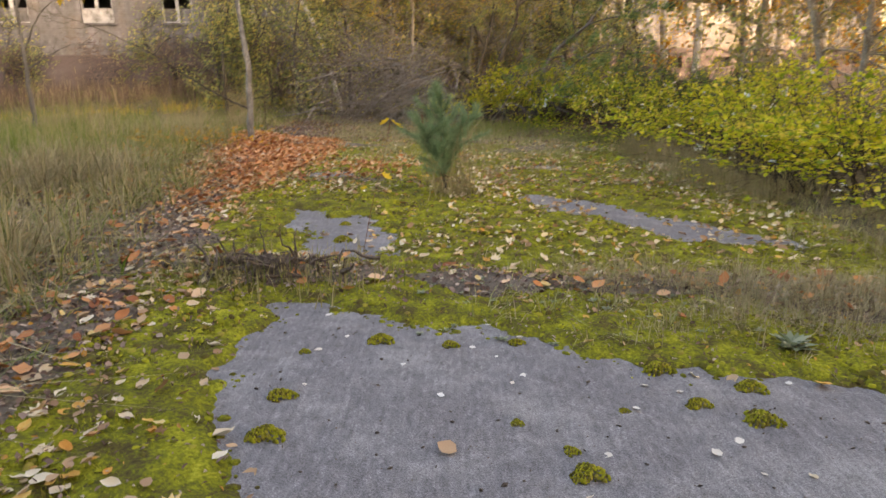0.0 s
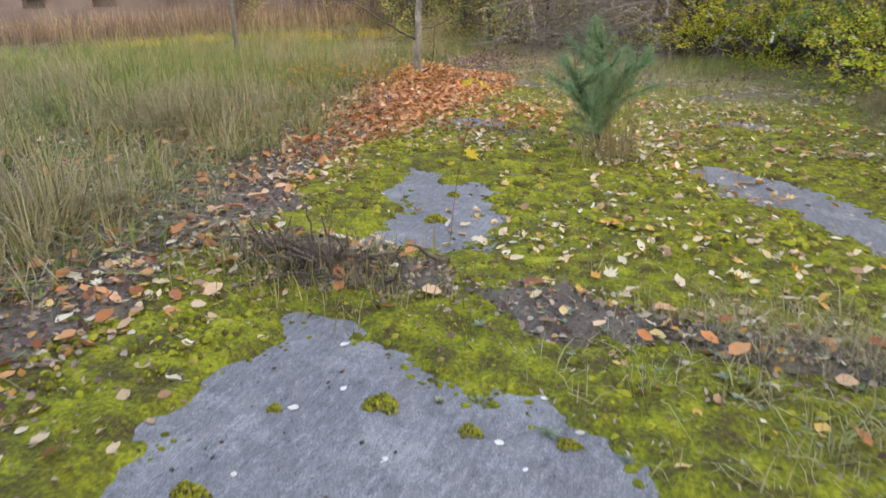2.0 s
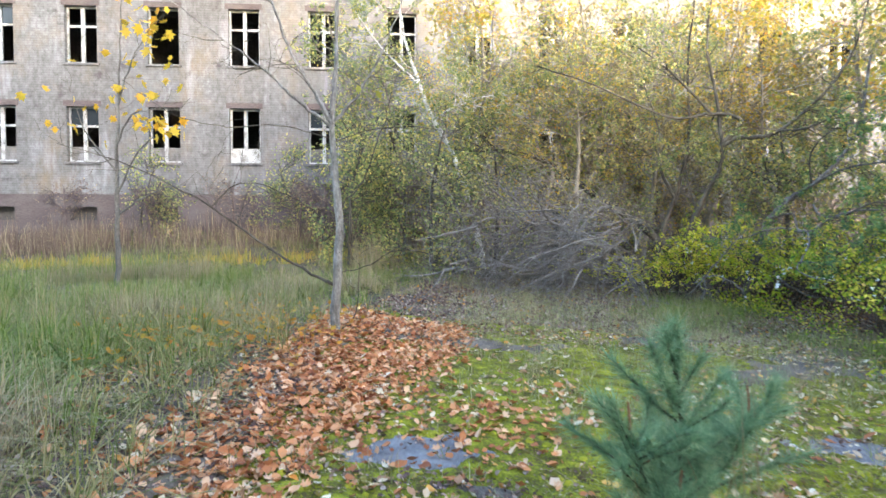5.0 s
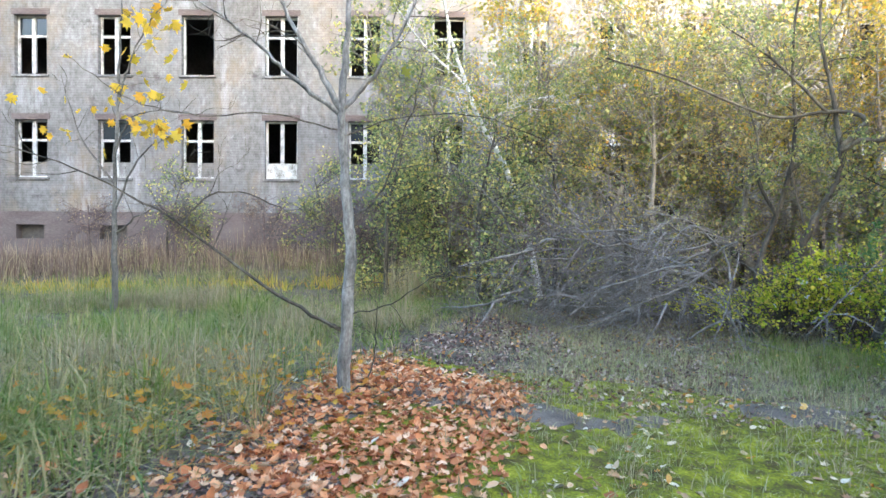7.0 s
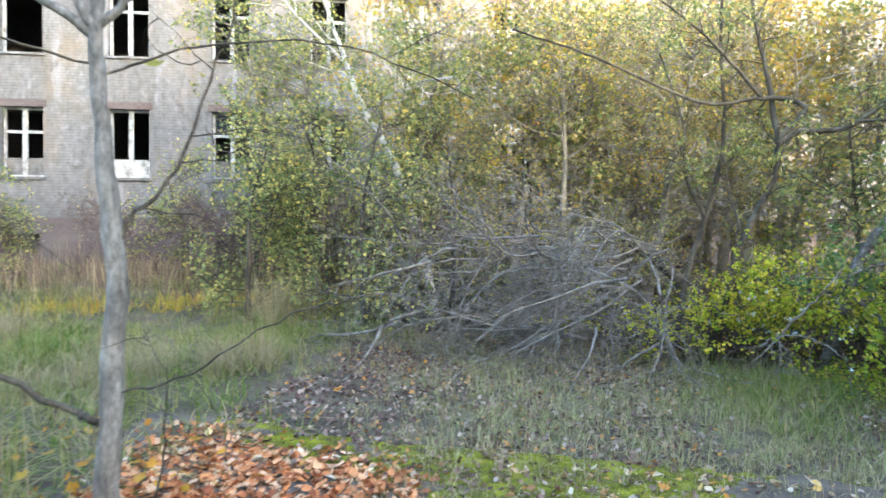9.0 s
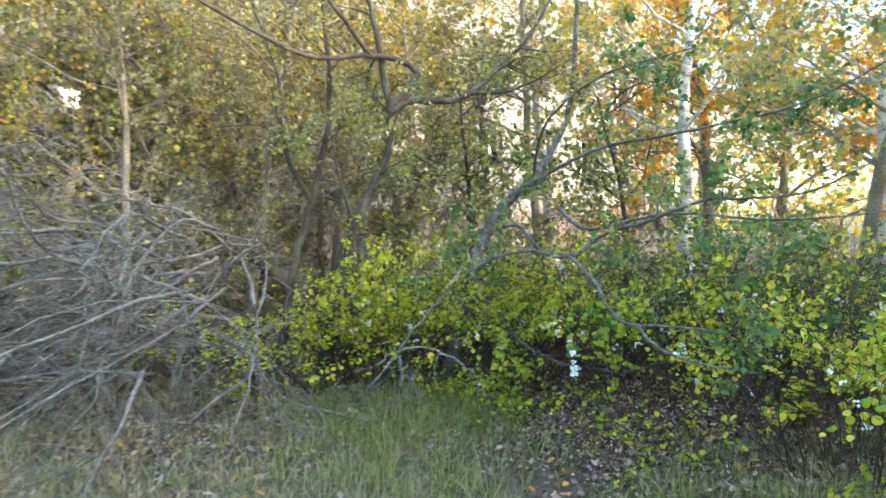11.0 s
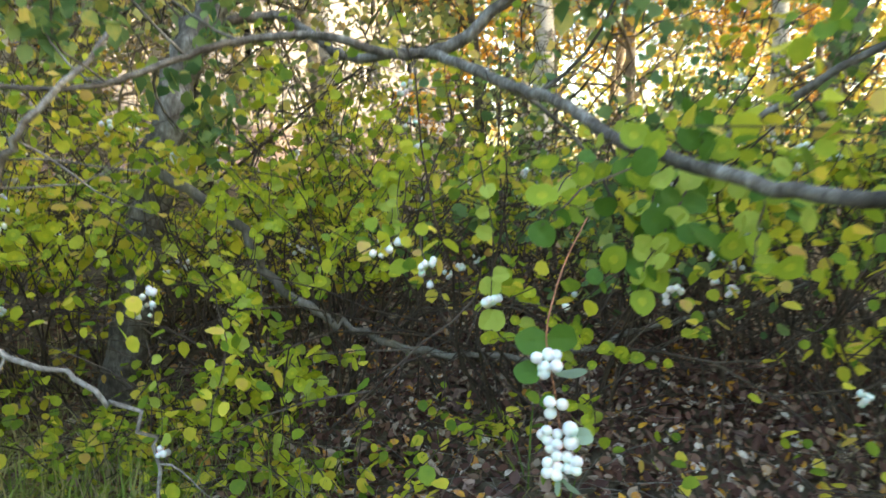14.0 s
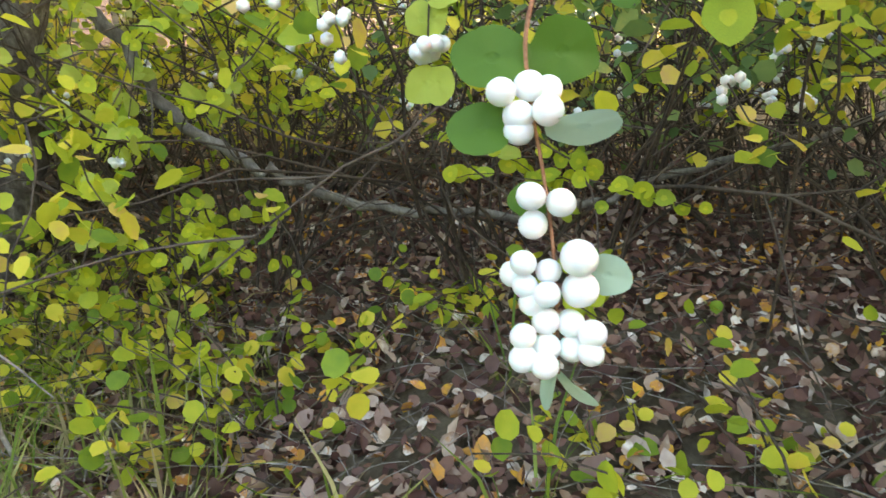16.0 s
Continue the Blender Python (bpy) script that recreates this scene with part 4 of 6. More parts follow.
tagged(new("brown_leaves", mesh_of("brown_leaves", [strew(rng, at, 0.05, CURL_V, CURL_F, 0.5)], M_BROWNLITTER)), "brown leaves among short dry grass", "leaves", kind="stuff")

# ---------------------------------------------------------------- the derelict building
def cut_wall(xs, zs, holes, depth):
    """A wall in the xz plane, y from 0 to depth, with rectangular openings (x0, x1, z0, z1)."""
    xs = sorted(set(xs) | {h[0] for h in holes} | {h[1] for h in holes})
    zs = sorted(set(zs) | {h[2] for h in holes} | {h[3] for h in holes})
    solid = np.ones((len(xs) - 1, len(zs) - 1), bool)
    for i in range(len(xs) - 1):
        for j in range(len(zs) - 1):
            cx, cz = (xs[i] + xs[i + 1]) / 2, (zs[j] + zs[j + 1]) / 2
            solid[i, j] = not any(h[0] < cx < h[1] and h[2] < cz < h[3] for h in holes)
    v, f = [], []

    def quad(*c):
        f.append(tuple(range(len(v), len(v) + 4)))
        v.extend(c)
    for i in range(len(xs) - 1):
        for j in range(len(zs) - 1):
            x0, x1, z0, z1 = xs[i], xs[i + 1], zs[j], zs[j + 1]
            if solid[i, j]:
                quad((x0, 0, z0), (x1, 0, z0), (x1, 0, z1), (x0, 0, z1))
                quad((x1, depth, z0), (x0, depth, z0), (x0, depth, z1), (x1, depth, z1))
            else:
                quad((x0, 0, z0), (x0, depth, z0), (x0, depth, z1), (x0, 0, z1))
                quad((x1, 0, z1), (x1, depth, z1), (x1, depth, z0), (x1, 0, z0))
                quad((x0, 0, z0), (x1, 0, z0), (x1, depth, z0), (x0, depth, z0))
                quad((x0, 0, z1), (x0, depth, z1), (x1, depth, z1), (x1, 0, z1))
    return np.array(v), np.array(f)


def box(x0, x1, y0, y1, z0, z1):
    v = [(x, y, z) for x in (x0, x1) for y in (y0, y1) for z in (z0, z1)]
    return np.array(v, float), np.array([(0, 1, 3, 2), (4, 6, 7, 5), (0, 4, 5, 1), (2, 3, 7, 6), (0, 2, 6, 4), (1, 5, 7, 3)])


house = thing("derelict_building", "long derelict three-storey building with weathered grey plaster and empty windows", "building", (-13.14, 26.15, 0), 18)
PITCH, HALF = 2.83, 0.55
COLS = range(-5, 14)
FLOORS = [(3.5, 5.47), (6.98, 9.0), (10.45, 12.4)]
holes = [(k * PITCH - HALF, k * PITCH + HALF, a, b) for k in COLS for a, b in FLOORS]
cellar = [(k * PITCH - 0.5, k * PITCH + 0.45, 1.42, 1.9) for k in COLS if k not in (0,)]
XL, XR = -5 * PITCH - 1.6, 13 * PITCH + 1.6
part("wall", [cut_wall([XL, XR], [2.35, 13.6], holes, 0.4)], M_PLASTER, house, smooth=False)
part("plinth", [cut_wall([XL, XR], [-0.3, 2.35], cellar, 0.44)], M_PLINTH, house, "stained brick plinth", smooth=False).location = (0, -0.04, 0)
part("end_wall", [box(XL, XL + 0.4, 0.4, 11, -0.3, 13.6)], M_PLASTER, house, smooth=False)
part("end_wall", [box(XR - 0.4, XR, 0.4, 11, -0.3, 13.6)], M_PLASTER, house, smooth=False)
part("back_wall", [box(XL, XR, 11, 11.4, -0.3, 13.6)], M_PLASTER, house, smooth=False)
part("corridor_wall", [box(XL + 0.4, XR - 0.4, 4.6, 4.75, -0.3, 13.4)], M_INNERDARK, house, smooth=False)
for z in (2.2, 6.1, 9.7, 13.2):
    part("storey_floor", [box(XL + 0.4, XR - 0.4, 0.41, 10.9, z, z + 0.25)], M_INNERDARK, house, smooth=False)
part("roof", [(np.array([(XL - 0.4, -0.6, 13.5), (XR + 0.4, -0.6, 13.5), (XR + 0.4, 5.7, 17.6), (XL - 0.4, 5.7, 17.6), (XL - 0.4, 12, 13.5), (XR + 0.4, 12, 13.5),
                        (XL - 0.4, -0.6, 13.62), (XR + 0.4, -0.6, 13.62), (XR + 0.4, 5.7, 17.75), (XL - 0.4, 5.7, 17.75), (XL - 0.4, 12, 13.62), (XR + 0.4, 12, 13.62)]),
               np.array([(0, 3, 2, 1), (3, 4, 5, 2), (6, 7, 8, 9), (9, 8, 11, 10), (0, 1, 7, 6), (4, 10, 11, 5)]))], M_ROOF, house, smooth=False)
rng = np.random.default_rng(61)
for k in COLS:
    for fl, (a, b) in enumerate(FLOORS):
        x = k * PITCH
        gone = (k, fl) in ((-1, 1), (5, 0), (7, 1))
        win = part("window", [box(x - HALF, x - HALF + 0.06, 0.2, 0.28, a, b), box(x + HALF - 0.06, x + HALF, 0.2, 0.28, a, b),
                              box(x - HALF + 0.06, x + HALF - 0.06, 0.2, 0.28, b - 0.06, b), box(x - HALF + 0.06, x + HALF - 0.06, 0.2, 0.28, a, a + 0.07)], M_FRAME, house, "peeling white wooden window", smooth=False)
        if not gone:
            part("mullion", [box(x - 0.06, x + 0.06, 0.18, 0.27, a + 0.07, b - 0.06)], M_FRAME, win, smooth=False)
            if fl or k != 0:
                part("transom", [box(x - HALF + 0.06, x + HALF - 0.06, 0.21, 0.26, b - 0.72, b - 0.64)], M_FRAME, win, smooth=False)
            if (k + fl) % 3 == 1 and k != 0:
                part("pane", [box(x - HALF + 0.06, x - 0.06, 0.235, 0.243, b - 0.64, b - 0.06)], M_GLASS, win, smooth=False)
                part("pane", [box(x + 0.06, x + HALF - 0.06, 0.235, 0.243, b - 0.64, b - 0.06)], M_GLASS, win, smooth=False)
        if fl == 0:
            part("panel", [box(x - HALF + 0.06, x + HALF - 0.06, 0.22, 0.25, a + 0.07, a + 0.55)], M_FRAME if k in (0,) else M_PLASTER, win, smooth=False)
        part("sill", [box(x - HALF - 0.08, x + HALF + 0.08, -0.07, 0.2, a - 0.07, a)], M_PLASTER, win, smooth=False)
        part("lintel", [box(x - HALF - 0.1, x + HALF + 0.1, -0.02, 0.06, b + 0.003, b + 0.2)], M_PLINTH, win, smooth=False)
    if k != 0:
        # solid dark plate stands in for the unlit cellar behind the opening
        part("cellar_dark_plate", [box(k * PITCH - 0.5, k * PITCH + 0.45, 0.3, 0.34, 1.42, 1.9)], M_INNERDARK, house, smooth=False)
vent = part("brick_vent", [box(-0.65, 0.5, -0.09, -0.045, 1.36, 1.95)], M_PLINTH, house, "perforated brick vent panel", smooth=False)
# small dark boxes on the panel stand in for the shaded holes
for r in range(4):
    for q in range(6):
        part("vent_dark_spot", [box(-0.56 + q * 0.17 + (r % 2) * 0.08, -0.47 + q * 0.17 + (r % 2) * 0.08, -0.096, -0.088, 1.43 + r * 0.13, 1.5 + r * 0.13)], M_INNERDARK, vent, smooth=False)

# unseen block added behind the walker, sized so its shadow lies over the clearing
block = thing("neighbouring_building", "unseen plastered block added to shade the clearing", "building", (-6, -16, 0))
for x0, x1, eave, ridge in ((-22, 26, 19, 24), (26, 46, 9.0, 11.2)):
    part("wall", [box(x0, x1, -12, 0, -0.3, eave)], M_PLASTER, block, smooth=False)
    part("roof", [(np.array([(x0, 0.5, eave), (x1, 0.5, eave), (x1, -6, ridge), (x0, -6, ridge), (x0, -12.5, eave), (x1, -12.5, eave)]), np.array([(0, 1, 2, 3), (3, 2, 5, 4)])),
                  (np.array([(x0, 0.5, eave), (x0, -6, ridge), (x0, -12.5, eave), (x1, 0.5, eave), (x1, -12.5, eave), (x1, -6, ridge)]), np.array([(0, 1, 2), (3, 4, 5)]))], M_ROOF, block, smooth=False)

# ---------------------------------------------------------------- the young maple
rng = np.random.default_rng(71)
maple = thing("young_maple_tree", "slender grey young maple with sparse yellow leaves", "tree", (-3.4, 11.5, float(ground_at(-3.4, 11.5)) - 0.03))
def rel(pts, o=maple):
    return np.array(pts, float) - np.array(o.matrix_basis.translation)
trunk = curve_through(rel([(-3.4, 11.5, 0.05), (-3.42, 11.49, 0.5), (-3.37, 11.5, 1.4), (-3.4, 11.48, 2.0), (-3.44, 11.47, 2.67), (-3.4, 11.5, 3.5), (-3.36, 11.5, 5.0), (-3.3, 11.5, 6.6)]), 6, 0.007, rng)
part("trunk", [tube(trunk, np.interp(np.linspace(0, 1, len(trunk)), [0, 0.05, 0.3, 0.6, 1], [0.085, 0.06, 0.047, 0.03, 0.007]) * rng.uniform(0.9, 1.14, len(trunk)), 12)], M_MAPLEBARK, maple)
BOUGHS = [([(-3.42, 11.45, 0.82), (-3.6, 11.42, 0.9), (-4.18, 11.23, 1.27), (-4.8, 11.03, 1.74), (-5.57, 10.77, 2.16), (-6.3, 10.5, 2.4)], 0.02),
         ([(-4.75, 11.05, 1.7), (-4.43, 11.15, 1.98), (-3.9, 11.25, 1.85), (-3.45, 11.3, 1.55)], 0.009),
         ([(-3.38, 11.5, 1.6), (-3.3, 11.52, 1.78), (-3.12, 11.58, 2.01), (-2.88, 11.65, 2.66), (-2.8, 11.7, 3.1)], 0.014),
         ([(-3.42, 11.5, 0.25), (-3.2, 11.52, 0.42), (-3.17, 11.55, 0.65), (-3.15, 11.56, 1.05)], 0.009),
         ([(-3.42, 11.5, 0.2), (-3.1, 11.5, 0.28), (-2.85, 11.5, 0.42)], 0.007),
         ([(-3.44, 11.47, 2.66), (-3.62, 11.42, 3.0), (-3.86, 11.33, 3.42), (-4.1, 11.2, 4.2), (-4.3, 11.1, 5.2)], 0.03),
         ([(-3.44, 11.47, 2.62), (-3.8, 11.36, 2.9), (-4.1, 11.26, 3.2), (-4.6, 11.1, 3.6), (-5.3, 10.9, 4.1)], 0.024),
         ([(-3.43, 11.47, 2.68), (-3.2, 11.55, 2.95), (-2.97, 11.63, 3.34), (-2.7, 11.7, 4.0), (-2.5, 11.8, 4.8)], 0.022),
         ([(-3.42, 11.48, 2.45), (-3.0, 11.6, 2.6), (-2.3, 11.7, 2.6), (-1.7, 11.8, 2.35)], 0.007),
         ([(-3.44, 11.47, 2.5), (-4.0, 11.2, 2.62), (-4.6, 11.0, 2.6), (-5.1, 10.8, 2.75), (-5.6, 10.7, 3.1)], 0.007),
         ([(-3.4, 11.48, 0.95), (-3.0, 11.5, 1.05), (-2.5, 11.5, 1.35), (-2.2, 11.5, 1.4)], 0.006)]
shoots = []
for pts, r in BOUGHS:
    line = curve_through(rel(pts), 6, 0.008, rng)
    part("limb", [tube(line, taper(line, r, 0.003), 7)], M_MAPLEBARK if r > 0.0205 else M_DARKBARK, maple)
    shoots += sprout(rng, line, r, 9 if r > 0.011 else 3, 0.7, 0.8)
shoots += [s for l, r in shoots[:] for s in sprout(rng, l, r, 2, 0.3, 0.8)]
part("twig_tangle", [tube(l, taper(l, max(min(r, 0.006), 0.003), 0.0015), 4) for l, r in shoots], M_DARKBARK, maple, kind="stuff")
clump = np.concatenate([rng.normal(c, q, (k, 3)) for c, q, k in (((-2.9, 11.6, 4.6), 0.5, 14), ((-4.2, 11.1, 5.0), 0.5, 14), ((-3.2, 11.5, 2.7), 0.25, 5))])
part("foliage", [leafy(rng, rel(clump), 0.1, MAPLE_V, MAPLE_F, 0.8)], M_YELLOW, maple, "yellow maple leaves", kind="stuff")

# a second young maple further back keeps clusters of yellow leaves
rng = np.random.default_rng(72)
back = thing("yellow_maple_tree", "thin young maple holding clusters of golden yellow leaves", "tree", (-9.3, 15.0, float(ground_at(-9.3, 15.0)) - 0.03))
for k, (pts, r) in enumerate([([(-9.3, 15.0, 0), (-9.25, 14.95, 1.2), (-9.2, 14.9, 2.6), (-9.1, 14.9, 4.2), (-9.0, 14.9, 6.0)], 0.06), ([(-9.22, 14.92, 2.0), (-8.7, 14.8, 2.7), (-8.2, 14.7, 3.0), (-7.85, 14.68, 3.1)], 0.02), ([(-9.2, 14.9, 2.9), (-8.8, 14.8, 3.4), (-8.3, 14.75, 3.5), (-7.6, 14.7, 3.45)], 0.018),
                              ([(-9.15, 14.9, 3.6), (-8.8, 14.8, 4.3), (-8.4, 14.8, 4.9), (-8.0, 14.75, 5.2)], 0.02), ([(-9.25, 14.95, 1.6), (-8.6, 14.8, 1.9), (-7.9, 14.7, 2.1), (-7.0, 14.6, 1.9)], 0.018), ([(-9.2, 14.9, 2.4), (-9.8, 14.8, 3.2), (-10.2, 14.8, 4.2)], 0.02)]):
    line = curve_through(rel(pts, back), 6, 0.01, rng)
    part("trunk" if k == 0 else "limb", [tube(line, taper(line, r, 0.004), 7)], M_BARK, back)
    tw = sprout(rng, line, 0.008, 7, 0.7, 0.8)
    part("twig_tangle", [tube(l, taper(l, 0.005, 0.002), 4) for l, _ in tw], M_DARKBARK, back, kind="stuff")
clump = np.concatenate([rng.normal(c, q, (k, 3)) for c, q, k in (((-7.88, 14.68, 3.08), (0.16, 0.1, 0.06), 9), ((-8.25, 14.7, 3.3), (0.25, 0.12, 0.1), 20), ((-8.7, 14.75, 3.85), (0.4, 0.15, 0.15), 12), ((-8.3, 14.75, 4.8), (0.25, 0.15, 0.25), 22), ((-8.7, 14.8, 5.3), (0.5, 0.2, 0.3), 16), ((-9.6, 14.8, 3.6), (0.6, 0.3, 0.5), 20))])
part("foliage", [leafy(rng, rel(clump, back), 0.18, MAPLE_V, MAPLE_F, 0.9)], M_GOLD, back, "golden yellow maple leaves", kind="stuff")

# ---------------------------------------------------------------- the pine sapling
rng = np.random.default_rng(73)
pine = thing("pine_sapling", "small bluish-green pine sapling among dry grass stalks", "tree", (-0.06, 7.16, float(lie(-0.06, 7.16))))
stem = wander(rng, (0, 0, 0), (0, 0, 1), 1.02, 8, 0.05)
part("trunk", [tube(stem, taper(stem, 0.022, 0.006), 8)], M_DARKBARK, pine)
lines = []
LEADERS = [(stem, 0.95), (wander(rng, stem[2], (0.5, 0.1, 1), 0.62, 8, 0.06, 0.05), 0.75), (wander(rng, stem[2], (-0.6, -0.15, 1), 0.6, 8, 0.06, 0.05), 0.75), (wander(rng, stem[2], (0.1, 0.6, 1), 0.5, 8, 0.06, 0.05), 0.6), (wander(rng, stem[1], (-0.2, -0.8, 1), 0.5, 8, 0.06, 0.05), 0.65)]
for leader, vigour in LEADERS:
    if leader is not stem:
        part("leader", [tube(leader, taper(leader, 0.011, 0.005), 6)], M_DARKBARK, pine)
        lines.append(leader[3:])
    for q in range(int(20 * vigour)):
        u = rng.uniform(0.1, 0.98)
        k = u * (len(leader) - 1)
        base = leader[int(k)] + (leader[min(int(k) + 1, len(leader) - 1)] - leader[int(k)]) * (k - int(k))
        a = rng.uniform(0, 6.283)
        line = wander(rng, base, (math.cos(a), math.sin(a), 0.35 + 0.5 * u), vigour * (0.6 - 0.36 * u) * rng.uniform(0.4, 1.3), 6, 0.14, 0.09)
        lines.append(line)
        part("branch", [tube(line, taper(line, 0.006, 0.003), 5)], M_DARKBARK, pine)
    tip = wander(rng, leader[-1], (0, 0, 1), 0.11, 4, 0.05)
    part("candle", [tube(tip, taper(tip, 0.007, 0.004), 6)], M_REDSTEM, pine, "reddish-brown end shoot")
lines.append(stem[4:])
at, way = along(rng, lines, 24000, 0.004)
way /= np.linalg.norm(way, axis=1)[:, None]
dirn = way + rng.normal(0, 0.62, way.shape)
dirn /= np.linalg.norm(dirn, axis=1)[:, None]
sidev = np.cross(dirn, rng.normal(0, 1, way.shape))
sidev /= np.linalg.norm(sidev, axis=1)[:, None]
ln = rng.uniform(0.06, 0.13, len(at))[:, None]
tri = np.stack([at - sidev * 0.0014, at + sidev * 0.0014, at + dirn * ln], 1).reshape(-1, 3)
part("needles", [(tri, np.arange(len(tri)).reshape(-1, 3))], M_NEEDLE, pine, kind="stuff")
rng = np.random.default_rng(74)
n = 190
at = np.stack([rng.normal(0.02, 0.15, n), rng.normal(7.08, 0.15, n), np.full(n, float(lie(0, 7.16)))], 1)
tagged(new("straw_tuft", mesh_of("straw_tuft", [blades(rng, at, 0.3 + 0.95 * rng.random(n) ** 1.6, 0.006, 0.6)], M_STRAW)), "tuft of dry straw-coloured grass round the pine", "grass", kind="stuff")

# thin sapling with a few yellow leaves
rng = np.random.default_rng(75)
whip = thing("maple_seedling", "thin leafless stem with two yellow leaves", "plant", (-0.66, 4.72, float(lie(-0.66, 4.72))))
line = curve_through([(0, 0, -0.02), (0.1, -0.2, 0.35), (0.22, -0.36, 0.75), (0.28, -0.42, 0.97)], 6)
part("stem", [tube(line, taper(line, 0.0026, 0.0012), 5)], M_REDSTEM, whip)
for p, yw, s in (((0.28, -0.42, 0.97), -60, 0.11), ((0.27, -0.43, 0.98), 70, 0.08), ((0.2, -0.33, 0.62), -110, 0.09), ((0.06, -0.12, 0.5), 40, 0.06)):
    lf = part("leaf", [(MAPLE_V, MAPLE_F)], M_GOLD, whip, "golden yellow leaf")
    lf.matrix_basis = pose(*p, -35, 10, yw) @ Matrix.Diagonal((s, s, s, 1))

# rotten root clump at the joint
rng = np.random.default_rng(76)
bm = bmesh.new()
bmesh.ops.create_icosphere(bm, subdivisions=4, radius=1.0)
for v in bm.verts:
    p = v.co.copy()
    k = 1 + 0.45 * noise.fractal(p * 1.7, 1.0, 2.0, 5) + 0.2 * noise.noise(p * 7)
    v.co = Vector((p.x * 0.21 * k, p.y * 0.1 * k, max(p.z, -0.3) * 0.1 * k + 0.035 * noise.noise(p * 11)))
me = bpy.data.meshes.new("rotten_stump")
bm.to_mesh(me)
bm.free()
me.materials.append(M_ROT)
stump = tagged(new("rotten_stump", me), "dark crumbling rotten wood at the joint", "stump")
stump.matrix_basis = pose(-1.12, 3.98, float(lie(-1.1, 4)) + 0.06, 0, 0, -25)
shards = []
for _ in range(120):
    p = np.array([rng.normal(-1.12, 0.26), rng.normal(3.98, 0.11), 0.0])
    p[2] = float(lie(p[0], p[1])) + rng.uniform(0.0, 0.13)
    l = wander(rng, p, (rng.normal(-0.4, 0.8), rng.normal(0, 0.5), rng.normal(0.25, 0.35)), rng.uniform(0.07, 0.3), 5, 0.25, -0.03)
    l[:, 2] = np.maximum(l[:, 2], lie(l[:, 0], l[:, 1]) + 0.008)
    v, f = tube(l, taper(l, rng.uniform(0.006, 0.022), 0.003), 5)
    shards.append((v, f))
tagged(new("bark_shards", mesh_of("bark_shards", shards, M_ROT, smooth=False)), "splintered dark bark and roots of the rotten stump", "debris", kind="stuff")
n = 900
x, y = rng.normal(-1.2, 0.4, n), rng.normal(3.95, 0.2, n)
tagged(new("grass_tuft", mesh_of("grass_tuft", [blades(rng, np.stack([x, y, lie(x, y)], 1), 0.2, 0.006, 0.7)], M_GRASS)), "tufts of grass round the rotten wood", "grass", kind="stuff")
# ---------------------------------------------------------------- snowberry hedge
def snowberry(seed, height=1.65, leaves=3400, stems=32, clusters=16, tv=ROUND_V, tf=ROUND_F, mat=M_HEDGE, label="yellowing snowberry shrub with white berries and dark bare stems", floor=0.3):
    rng = np.random.default_rng(seed)
    bush = thing("snowberry_bush", label, "shrub", group="snowberry hedge")
    mains, twigs = [], []
    for _ in range(stems):
        a, r = rng.uniform(0, 6.28), 0.35 * rng.random() ** 0.5
        o = rng.uniform(0.1, 0.75)
        mains.append(wander(rng, (r * math.cos(a), r * math.sin(a), -0.03), (o * math.cos(a), o * math.sin(a), 1), height * rng.uniform(0.7, 1.15), 9, 0.17, -0.065))
    for m in mains:
        twigs += [l for l, _ in sprout(rng, m, 0.005, 7, 0.5, 0.8, 0.2, -0.05, 0.25, 4)]
    part("stem_thicket", [tube(m, taper(m, 0.007, 0.0016), 3) for m in mains] + [tube(t, taper(t, 0.003, 0.0015), 3) for t in twigs], M_STEM, bush, "dark thin stems", kind="stuff")
    at, _ = along(rng, twigs, leaves // 4, 0.01)
    at = np.repeat(at, 4, 0) + rng.normal(0, 0.034, (leaves // 4 * 4, 3))
    leaves = len(at)
    ok = (at[:, 2] > floor + 0.4 * rng.random(leaves)) | ((np.hypot(at[:, 0], at[:, 1]) > 0.85) & (at[:, 2] > floor - 0.1))
    cl = np.array([noise.noise(Vector(p) * 3.2 + Vector((seed, 0, 0))) for p in at])
    at = at[ok & (at[:, 2] > 0.06) & (cl > -0.04)]
    part("foliage", [leafy(rng, at, 0.043 if mat is M_HEDGE else 0.046, tv, tf, 0.5)], mat, bush, kind="stuff")
    cl, _ = along(rng, twigs, clusters * 8, 0.02)
    cl = cl[(np.hypot(cl[:, 0], cl[:, 1]) > 0.6) & (cl[:, 2] > 0.45)][:clusters]
    bits = []
    for c in cl:
        for _ in range(int(rng.integers(3, 8))):
            bits.append(c + rng.normal(0, 0.013, 3))
    if bits:
        part("berry_mass", [scatter(BALL_V, BALL_F, turns(np.zeros(len(bits)), np.zeros(len(bits)), np.zeros(len(bits))), np.array(bits), np.full(len(bits), 0.0105))], M_BERRY, bush, "white berries", kind="stuff")
    return bush


bm = bmesh.new()
bmesh.ops.create_icosphere(bm, subdivisions=1, radius=1.0)
BALL_V = np.array([v.co[:] for v in bm.verts])
BALL_F = np.array([[v.index for v in f.verts] for f in bm.faces])
bm.free()
PROTO = [snowberry(81, 1.65, 4800, clusters=26, floor=0.5), snowberry(82, 1.5, 4600, clusters=26, floor=0.5), snowberry(83, 1.7, 5200, clusters=26, floor=0.5), snowberry(84, 1.6, 4200, 30, 16, BROAD_V, OVAL_F, M_HEDGELIT), snowberry(85, 1.75, 4200, 30, 16, BROAD_V, OVAL_F, M_HEDGELIT)]
